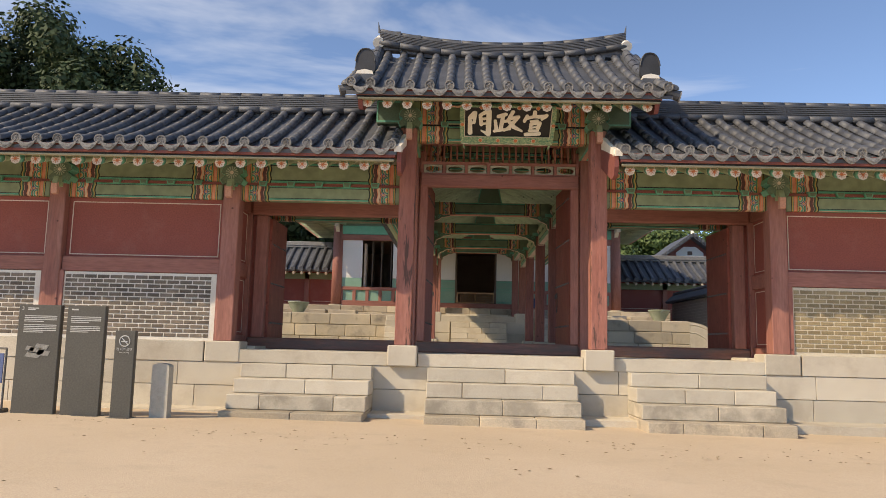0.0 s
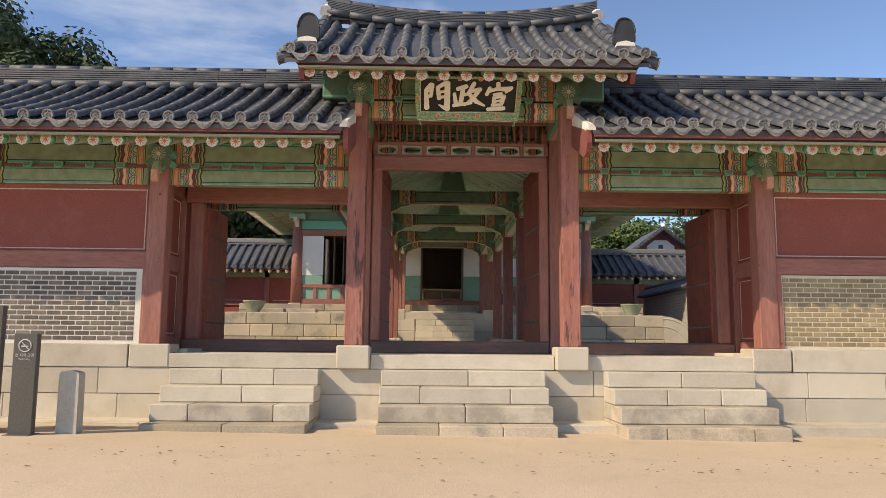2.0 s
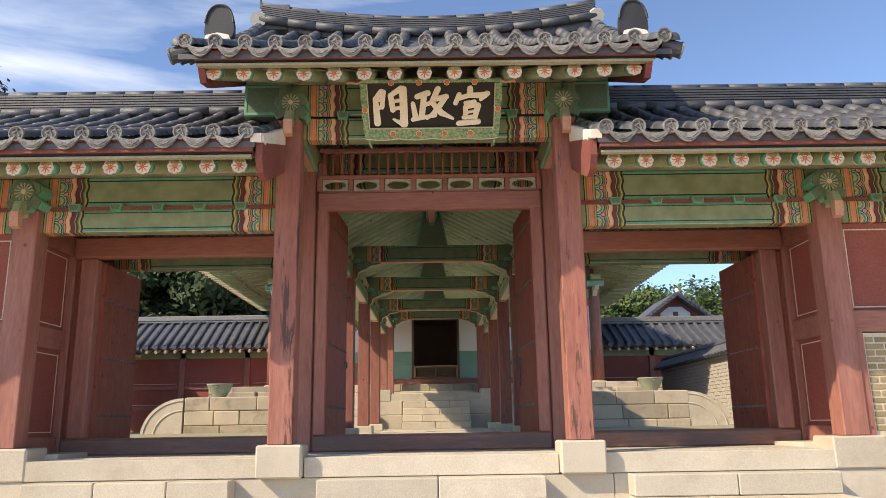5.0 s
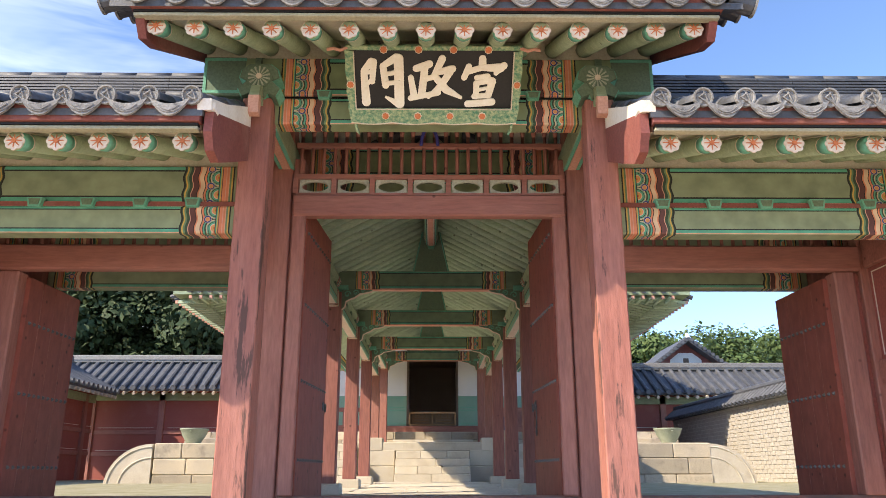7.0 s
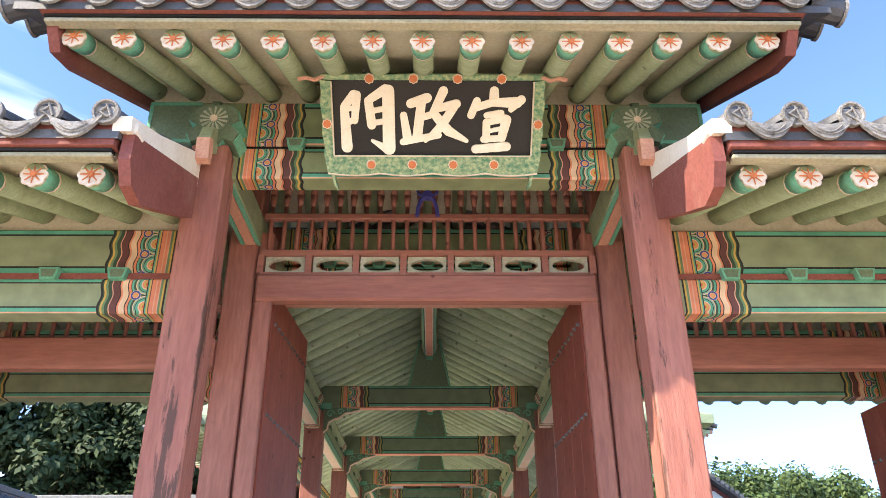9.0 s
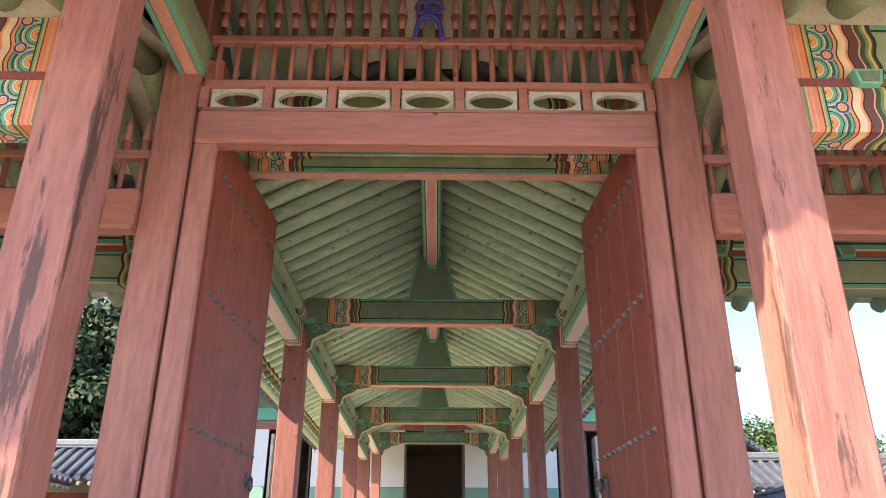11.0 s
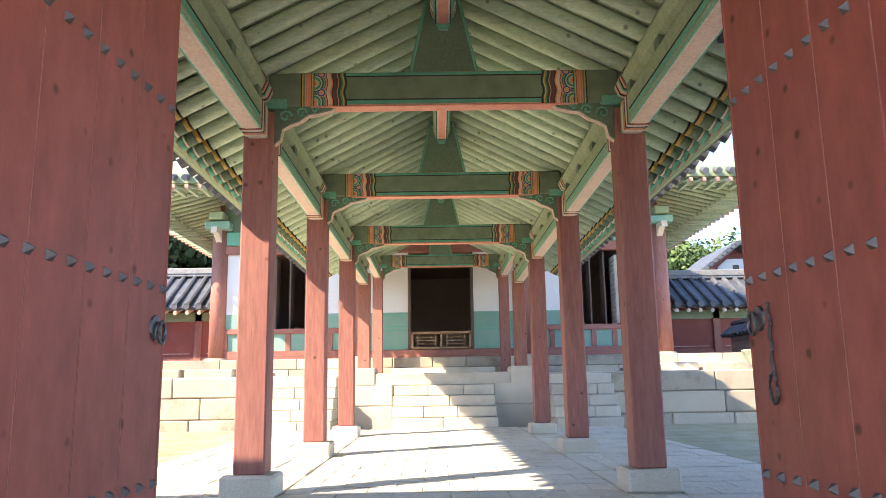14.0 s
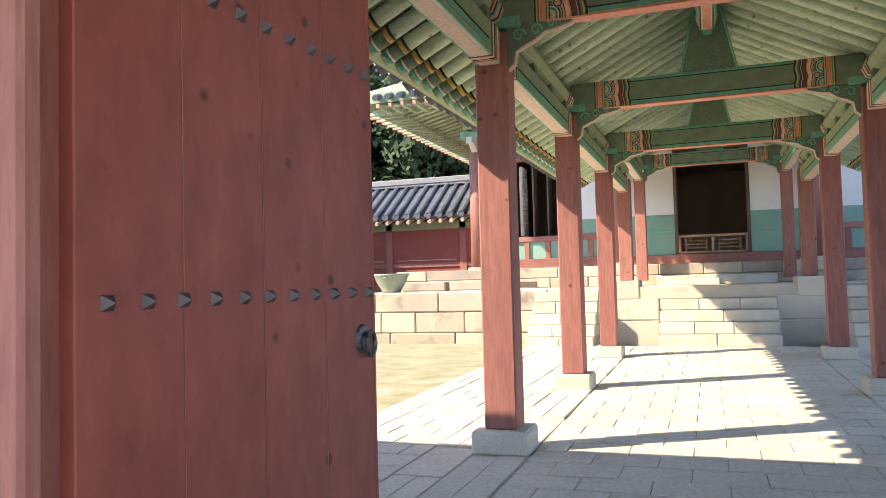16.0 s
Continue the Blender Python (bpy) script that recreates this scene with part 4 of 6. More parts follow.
lattice(-1.5, 1.5, GY - 0.1, 4.66, 5.52, (5.05,), 0.125, "screen of red upright bars above the middle door")
orn = thing("trident_ornament", (0, GY - 0.16, 5.0), "blue painted trident ornament in the screen", "ornament")
OY = GY - 0.17
for k in (-1, 0, 1):
    part("prong", tube((0.045 * k, OY, 5.36), (0.085 * k, OY, 5.5 + (0.03 if k == 0 else 0)), 0.017, 0.006, 6), BLUE, orn)
for k in (-1, 1):
    part("curl", sweep([Vector((k * (0.05 + 0.042 * math.cos(t)), OY, 5.3 + 0.05 * math.sin(t))) for t in [q * math.pi / 5 for q in range(10)]], 0.014, 6, True), BLUE, orn)
    part("leg", sweep([Vector((0.0, OY, 5.24)), Vector((k * 0.06, OY, 5.2)), Vector((k * 0.085, OY, 5.12)), Vector((k * 0.095, OY, 5.03))], 0.02, 6), BLUE, orn)
part("boss", tube((0, OY - 0.015, 5.25), (0, OY + 0.015, 5.25), 0.05, 0.05, 12), BLUE, orn)
ROWS_Z = (1.62, 2.43, 3.25, 4.06)
door_leaf(-1.385, GY - 0.02, 1.36, 1.22, 4.36, 86.5, -1, ROWS_Z, "dark red plank door leaf standing open with rows of iron studs")
door_leaf(1.385, GY - 0.02, 1.36, 1.22, 4.36, 93.5, 1, ROWS_Z, "dark red plank door leaf standing open with rows of iron studs")
chain = thing("door_chain", (1.27, 2.2, 2.0), "iron chain and ring hanging from the door leaf", "chain")
for k in range(6):
    part("link", tube((1.275, 2.2, 2.32 - 0.05 * k), (1.275, 2.2 + 0.012 * (-1) ** k, 2.27 - 0.05 * k), 0.007, 0.007, 6), IRON, chain)
pts = [Vector((1.27, 2.2 + 0.035 * math.cos(t), 1.97 + 0.06 * math.sin(t))) for t in [i * math.pi / 6 for i in range(13)]]
ringb = sweep(pts[:-1], 0.008, 6, True)
part("ring", ringb, IRON, chain)

# side doors, recessed, with panelled cheeks
for sg in (-1, 1):
    def xr(a, b):
        return sorted((sg * a, sg * b))
    a, b = xr(1.79, 4.68)
    solo("door_lintel", box(a, b, GY - 0.19, GY - 0.05, 3.58, 3.86, 0.02), RED_H, "red painted wooden lintel over a side door", "lintel")
    solo("door_threshold", box(a, b, GY - 0.14, GY + 0.1, FLOOR - 0.01, 1.27, 0.03), SILL, "worn red wooden threshold of a side door", "threshold")
    a, b = xr(4.38, 4.6)
    solo("door_jamb", box(a, b, GY - 0.15, GY + 0.06, 1.27, 3.58, 0.015), RED, "broad red painted jamb of a side door", "door jamb", "door posts")
    a, b = xr(4.6, 4.7)
    solo("door_panel", box(a, b, GY - 0.06, GY + 0.06, 1.27, 3.58, 0.01), RED_PANEL, "red boarded panel beside a side door", "panel")
    a, b = xr(1.79, 4.68)
    lattice(a, b, GY - 0.05, 3.86, 4.5, (4.16,), 0.125, "screen of red upright bars above a side door")
    hx = sg * 4.36
    door_leaf(hx, GY + 0.02, 1.14, 1.24, 3.54, 90 + sg * 1, sg, (1.55, 2.3, 3.05), "dark red plank leaf of a side door standing open", knob=False)
    cheek = thing("cheek_wall", (sg * 4.8, 0.5, FLOOR), "red panelled side wall between the front column and the side door", "wall", kind="structure")
    a, b = xr(4.72, 4.88)
    part("sill", box(a, b, 0.03, GY - 0.13, FLOOR, 1.3, 0.01), RED_H, cheek)
    part("rail", box(a, b, 0.03, GY - 0.13, 2.36, 2.62, 0.01), RED_H, cheek)
    part("rail", box(a, b, 0.03, GY - 0.13, 3.62, 4.3, 0.01), RED_H, cheek)
    a, b = xr(4.77, 4.83)
    for z0, z1 in ((1.3, 2.36), (2.62, 3.62)):
        part("panel", box(a, b, 0.03, GY - 0.13, z0, z1, 0), RED_PANEL, cheek)
        xi = sg * 4.768
        c, d = sorted((xi, xi - sg * 0.006))
        for y0, y1, q0, q1 in ((0.1, 0.112, z0 + 0.05, z1 - 0.05), (GY - 0.2, GY - 0.188, z0 + 0.05, z1 - 0.05), (0.1, GY - 0.188, z0 + 0.05, z0 + 0.062), (0.1, GY - 0.188, z1 - 0.062, z1 - 0.05)):
            part("panel_line", box(c, d, y0, y1, q0, q1, 0), PALE, cheek)
    a, b = xr(4.3, 4.95)
    solo("floor_stone", box(a, b, 0.13, GY - 0.14, FLOOR - 0.02, FLOOR + 0.05, 0.01), GRANITE, "low granite slab beside the side door", "stone")

# ---- brick and panel walls of the wings ----
GREY_BRICKS, TAN_BRICKS = [[mesh_of(box(-q, q, -0.03, 0.03, -0.029, 0.029, 0.004), m) for q in (0.102, 0.046)] for m in (BRICK, BRICK_TAN)]


def wing_wall(xa, xb, name, bricks, lime, label):
    w = thing(name, ((xa + xb) / 2, 0, 1.17), label, "wall", kind="structure")
    z0, z1 = 1.175, 2.33
    part("mortar_bed", box(xa, xb, -0.2, 0.05, z0, z1, 0), lime, w, "pale lime mortar")
    for a, b in ((xa, xa + 0.02), (xb - 0.02, xb)):
        part("edge_board", box(a - 0.01, b + 0.05, -0.235, 0.0, z0, z1 + 0.02, 0.004), RED, w)
    x_lo, x_hi = xa + 0.1, xb - 0.1
    courses = 14
    for c in range(courses):
        z = z0 + 0.05 + (z1 - z0 - 0.09) * (c + 0.5) / courses
        x = x_lo
        off = c % 2
        while x < x_hi - 0.05:
            full = 0.204 if not (off and x == x_lo) else 0.092
            me = bricks[0] if full > 0.15 else bricks[1]
            if x + full > x_hi:
                if x_hi - x < 0.092:
                    break
                me, full = bricks[1], 0.092
            piece("brick", me, w, Matrix.Translation((x + full / 2, -0.178, z)))
            x += full + 0.02
    part("sill_beam", box(xa, xb, -0.2, 0.1, 2.34, 2.6, 0.012), RED_H, w)
    part("panel", box(xa, xb, -0.1, 0.05, 2.6, 3.66, 0), RED_PANEL, w, "red painted panel")
    for a, b, c, d in ((xa + 0.07, xb - 0.07, 2.64, 2.655), (xa + 0.07, xb - 0.07, 3.575, 3.59), (xa + 0.07, xa + 0.085, 2.655, 3.575), (xb - 0.085, xb - 0.07, 2.655, 3.575)):
        part("panel_line", box(a, b, -0.106, -0.1, c, d, 0), PALE, w)
    return w


k = 0
for a, b in zip(CX[1:-1], CX[2:]):
    for sg in (-1, 1):
        k += 1
        lo, hi = sorted((sg * (a + 0.09), sg * (b - 0.21)))
        if sg < 0:
            wing_wall(lo, hi, "wall_wing_%d" % k, GREY_BRICKS, MORTAR, "wall of dark grey brick with white joints under a red panel")
        else:
            wing_wall(lo, hi, "wall_wing_%d" % k, TAN_BRICKS, MORTAR_TAN, "wall of tan brick with pale joints under a red panel")

# ---- name board ----
TILT = pose(0.05, -0.61, 5.035, 46, 0, 0)
nb = thing("name_board", (0.05, -0.61, 5.0), "black name board with three ivory characters in a green floral frame", "sign")
part("board", box(-0.74, 0.74, -0.02, 0.03, -0.275, 0.285, 0.004), BOARD_BLACK, nb, m=TILT)
BOTTOM_EDGE = [(-0.81, -0.27), (0.81, -0.27)] + [(0.79 - 0.79 * k / 8, -0.405 - 0.018 * abs(math.sin(math.pi * k / 4))) for k in range(17)]
part("floral_frame", prism(BOTTOM_EDGE, "y", -0.05, 0.03), FLORAL, nb, "green frame painted with flowers", m=TILT)
part("floral_frame", box(-0.815, 0.815, -0.04, 0.03, 0.285, 0.33, 0.008), FLORAL, nb, "green frame painted with flowers", m=TILT)
for sx in (-1, 1):
    side = [(sx * 0.735, -0.27), (sx * 0.735, 0.275), (sx * 0.822, 0.29), (sx * 0.815, 0.2), (sx * 0.825, 0.1), (sx * 0.81, 0.0), (sx * 0.822, -0.1), (sx * 0.805, -0.2), (sx * 0.815, -0.27)]
    part("floral_frame", prism(side, "y", -0.045, 0.03), FLORAL, nb, "green frame painted with flowers", m=TILT)
    part("frame_horn", prism([(sx * 0.735, -0.4), (sx * 0.765, -0.4), (sx * 0.75, -0.5), (sx * 0.715, -0.535), (sx * 0.735, -0.48)], "y", -0.045, 0.02), FLORAL, nb, m=TILT)
    part("rim_line", tube((sx * 0.738, -0.047, -0.27), (sx * 0.738, -0.047, 0.278), 0.006, 0.006, 5), PALE, nb, m=TILT)
    part("hanger", tube((0.05 + sx * 0.5, -0.86, 5.28), (0.05 + sx * 0.5, -0.1, 5.4), 0.012, 0.012, 6), IRON, nb, "thin iron hanger")
    part("corner_ribbon", sweep([Vector((sx * 0.79, -0.03, 0.31)), Vector((sx * 0.86, -0.03, 0.285)), Vector((sx * 0.92, -0.03, 0.3)), Vector((sx * 0.98, -0.03, 0.29))], 0.016, 6), PINK, nb, "pink curling ribbon", m=TILT)
part("rim_line", tube((-0.735, -0.052, -0.272), (0.735, -0.052, -0.272), 0.006, 0.006, 5), PALE, nb, m=TILT)
part("frame_edge", sweep([Vector((x, -0.046, z)) for x, z in BOTTOM_EDGE[2:]], 0.008, 5), PALE, nb, m=TILT)
rose = mesh_of(flower(0.038, 8), PALE)
rose_in = mesh_of(flower(0.03, 8), ORANGE)
for x, z in [(-0.46 + 0.307 * j, -0.335) for j in range(4)] + [(sx, -0.03) for sx in (-0.778, 0.778)] + [(-0.46 + 0.32 * j, 0.3) for j in range(4)]:
    piece("frame_flower", rose, nb, TILT @ Matrix.Translation((x, -0.05, z)))
    piece("flower_heart", rose_in, nb, TILT @ Matrix.Translation((x, -0.057, z)))


def text_mesh(body, size, material, depth=0.004, bold=0.0):
    cu = bpy.data.curves.new("text", "FONT")
    cu.body, cu.size, cu.extrude, cu.offset = body, size, depth, bold
    cu.align_x, cu.align_y = "CENTER", "CENTER"
    tmp = bpy.data.objects.new("text", cu)
    me = bpy.data.meshes.new_from_object(tmp)
    bpy.data.objects.remove(tmp)
    me.materials.append(material)
    return me


# brush strokes in hundredths of the board's height: runs of (across, up, width)
GATE = [[(-62, 8, 6), (-61, -20, 8)], [(-62, 9, 5.5), (-55, 17, 7)], [(-53, 17, 6), (-55, -1, 5)], [(-60, 7, 3.5), (-55, 8, 3.5)], [(-60, -3, 4), (-54, 1, 4)],
        [(-45, 13, 6), (-43, -4, 6.5)], [(-44, 14, 5.5), (-33, 21, 7)], [(-31, 20, 8.5), (-31, -21, 9)], [(-31, -22, 7), (-43, -15, 2)], [(-42, 6, 4), (-32, 8, 4)], [(-42, -2.5, 4), (-32, -1, 4)]]
GOVERN = [[(-15.5, 11, 6.5), (-4, 15, 7)], [(-8, 12, 6.5), (-11, -13, 7)], [(-9, 1, 5), (-2, 3, 5)], [(-20.5, 3, 5), (-18, -13, 6.5)], [(-21, -16, 5), (4, -11, 5)],
          [(7.5, 20, 6.5), (0, 4, 5.5)], [(4, 8, 5.5), (16.5, 11, 6.5)], [(15, 9, 6), (5, -6, 6.5), (-5, -15, 3)], [(1, 4, 6), (11, -8, 7), (24, -15, 3)]]
PROCLAIM = [[(43, 20, 6.5), (43, 14, 7)], [(31, 13, 5.5), (27, 3, 5.5)], [(29, 8, 5.5), (42, 12, 5.5), (59, 12, 8)], [(62, 14, 6.5), (55, 7, 4)], [(38, 3, 4.5), (48, 4.5, 5)], [(38, -2, 5.5), (38, -14, 5.5)],
            [(38, -2, 4.5), (51, 1, 5.5)], [(52, 0, 7), (49, -13, 6)], [(40, -8, 3), (47, -6.5, 3)], [(36, -14, 4.5), (49, -13, 4.5)], [(30.5, -21, 6), (52.5, -19, 6.5)]]


def brush(run, depth):
    """One brush stroke: a body tapered from node to node, with rounded ends."""
    bm = bmesh.new()
    nodes = [(Vector((x, z)) * 0.0105, w * 0.0052) for x, z, w in run]
    for i, (p, r) in enumerate(nodes):
        prism([(p.x + r * math.cos(a), p.y + r * math.sin(a)) for a in [k * math.pi / 6 + 0.2 for k in range(12)]], "y", -depth - 0.0004 * (i + 1), 0.0, bm)
    for (p, r), (q, t) in zip(nodes, nodes[1:]):
        n = Vector((-(q - p).y, (q - p).x)).normalized()
        prism([tuple(v) for v in (p + n * r, p - n * r, q - n * t, q + n * t)], "y", -depth, 0.0, bm)
    return bm


for word in (GATE, GOVERN, PROCLAIM):
    for k, run in enumerate(word):
        part("brush_stroke", brush(run, 0.006 + 0.0016 * k), CHAR, nb, "ivory brush stroke", m=TILT @ Matrix.Translation((0, -0.021, 0.0)))

# ---- covered walk behind the gate ----
def court_z(y):
    """The paving rises gently towards the hall."""
    return COURT + 0.012 * (min(y, 14.6) - 3.0)


court = solo("pavement", prism([(2.6, 0.6), (13.8, 0.6), (13.8, court_z(13.8) - 0.012), (2.6, court_z(2.6) - 0.012)], "x", -3.3, 3.2), JOINT, "paved stone walk under the covered corridor", "pavement", kind="structure")
for x0, x1 in ((-45, -3.3), (3.2, 60)):
    solo("courtyard_lawn", prism([(2.6, -0.6), (2.6, court_z(2.6) - 0.05), (14.6, court_z(14.6) - 0.05), (30 if x0 < 0 else 40, court_z(14.6) - 0.05), (30 if x0 < 0 else 40, -0.6)], "x", x0, x1), GRASS, "thin dry grass of the inner courtyard", "lawn", kind="structure")
solo("gate_floor", box(-4.6, 4.6, 0.1, 2.6, FLOOR - 0.03, FLOOR, 0), PAVE, "grey stone floor inside the gate", "floor", kind="structure")
rng = random.Random(4)
for x0, x1, strip in ((-3.3, -2.98, 0.9), (-2.97, -2.2, 0.36), (-2.19, -1.83, 0.95), (-1.38, 1.38, 0.34), (-1.82, -1.4, 1.4), (1.4, 1.82, 1.4), (1.83, 2.9, 0.36), (2.91, 3.2, 0.9)):
    y, row = 2.62, 0
    while y < 13.7:
        d = strip * rng.uniform(0.9, 1.1)
        n = max(1, round((x1 - x0) / 0.46)) if strip < 0.5 else 1
        cuts = [x0] + [x0 + (x1 - x0) * (j + 0.5 * (row % 2)) / n for j in range(0 if row % 2 else 1, n)] + [x1]
        for a, b in zip(cuts, cuts[1:]):
            if b - a > 0.05:
                z = court_z(y + d / 2) + rng.uniform(-0.004, 0.004)
                part("paving_stone", box(a + 0.0025, b - 0.0025, y + 0.0025, min(13.72, y + d) - 0.0025, z - 0.06, z, 0.005), PAVE, court)
        y += d
        row += 1

KX, KY = 1.62, (5.52, 8.74, 11.99)
for y in KY:
    for sx in (-KX, KX):
        column(sx, y + 0.02, court_z(y) + 0.17, 4.4, 0.255, court_z(y) - 0.01, "square red painted wooden post, darkened for shade, on a granite base", "corridor posts", 0.215, paint=RED_POST_SHADE)
for sx in (-KX, KX):
    column(sx, 15.0, 2.42, 4.4, 0.25, 0, "square red painted wooden post on the terrace edge", "corridor posts")
    column(sx, 18.6, 2.4, 5.0, 0.25, 0, "square red painted wooden post near the hall", "corridor posts")

SIDE = (2.2, 5.52, 8.74, 11.99, 15.0)


def scroll_bracket(x, y, z, sgn):
    """Carved scroll bracket under a cross beam, pointing to the middle of the walk."""
    b = thing("carved_bracket", (x, y, z), "carved green scroll bracket with pink edge under a cross beam", "bracket", "corridor brackets")
    sil = [(0, 0.0), (0, -0.34), (0.05, -0.3), (0.07, -0.2), (0.14, -0.16), (0.22, -0.13), (0.3, -0.07), (0.38, -0.06), (0.5, -0.03), (0.53, 0.0)]
    part("scroll", prism([(x + sgn * p, z + q) for p, q in sil], "y", y - 0.045, y + 0.045), DGREEN, b)
    edge = sweep([Vector((x + sgn * p, y, z + q)) for p, q in sil[1:]], 0.02, 6)
    part("pink_edge", edge, SOFFIT, b)
    for cx, cz, r in ((0.1, -0.09, 0.06), (0.24, -0.06, 0.05), (0.36, -0.03, 0.035)):
        pts = [Vector((x + sgn * (cx + r * (1 - t / 9) * math.cos(t)), y - 0.048, z + cz + r * (1 - t / 9) * math.sin(t))) for t in [i * 0.7 for i in range(11)]]
        curl = sweep(pts, 0.011, 5)
        part("curl", curl, TEAL, b)
    part("outer_tongue", prism([(x - sgn * 0.1, z - 0.02), (x - sgn * 0.3, z + 0.03), (x - sgn * 0.5, z + 0.1), (x - sgn * 0.52, z + 0.07), (x - sgn * 0.32, z - 0.06), (x - sgn * 0.2, z - 0.17), (x - sgn * 0.1, z - 0.28)], "y", y - 0.035, y + 0.035), DGREEN, b)
    part("outer_tongue_edge", tube((x - sgn * 0.12, y, z - 0.28), (x - sgn * 0.34, y, z - 0.06), 0.018, 0.014, 6), SOFFIT, b)
    part("cap_block", box(x - 0.12, x + 0.12, y - 0.07, y + 0.07, z - 0.02, z + 0.07, 0.01), TEAL, b)
    return b


def cross_beam(y, z, label="dark green cross beam with striped and flowered ends"):
    beam("cross_beam", label, (0, y, z + 0.155), "x", 3.1, 0.31, 0.13, 0.28, 0.41, "corridor cross beams", field=(0.165, 0.22, 0.145))
    edge = box(-1.18, 1.18, y - 0.068, y + 0.068, z - 0.014, z - 0.001, 0.004)
    solo("beam_edge_strip", edge, CORAL, "coral pink painted lower edge strip of a cross beam", "trim", "corridor beam trims", kind="structure")
    king = thing("king_post", (0, y, z + 0.31), "dark green trapezoid king post edged in teal", "king post", "corridor king posts")
    part("board", prism([(-0.3, z + 0.31), (0.3, z + 0.31), (0.15, z + 1.01), (-0.15, z + 1.01)], "y", y - 0.05, y + 0.05), DGREEN, king)
    for sg in (-1, 1):
        part("teal_edge", tube((sg * 0.295, y - 0.05, z + 0.31), (sg * 0.145, y - 0.05, z + 1.01), 0.014, 0.014, 6), TEAL, king)
    part("purlin_seat", prism([(-0.04, z + 0.7), (0.04, z + 0.7), (0.065, z + 0.765), (-0.065, z + 0.765)], "y", y - 0.075, y + 0.075), TEAL, king)


beam("cross_beam", "green beam with striped ends at the back of the gate", (0, 2.17, 4.815), "x", 2.98, 0.28, 0.09, 0.08, 0.38, "corridor cross beams")
rear = solo("line_board", box(-1.49, 1.49, 2.2, 2.22, 4.955, 5.06, 0), PINK, "pink painted board over the rear beam", "board")
cups(-1.3, 1.3, 2.17, 5.01, 6, rear)
part("pink_edge", box(-1.49, 1.49, 2.12, 2.22, 4.66, 4.674, 0), PINK, rear)
for y in KY:
    cross_beam(y - 0.0, 4.456)
    for sx in (-1, 1):
        scroll_bracket(sx * (KX - 0.12), y, 4.456, -sx)
cross_beam(18.6, 5.1)
for sx in (-1, 1):
    scroll_bracket(sx * (KX - 0.12), 18.6, 5.1, -sx)

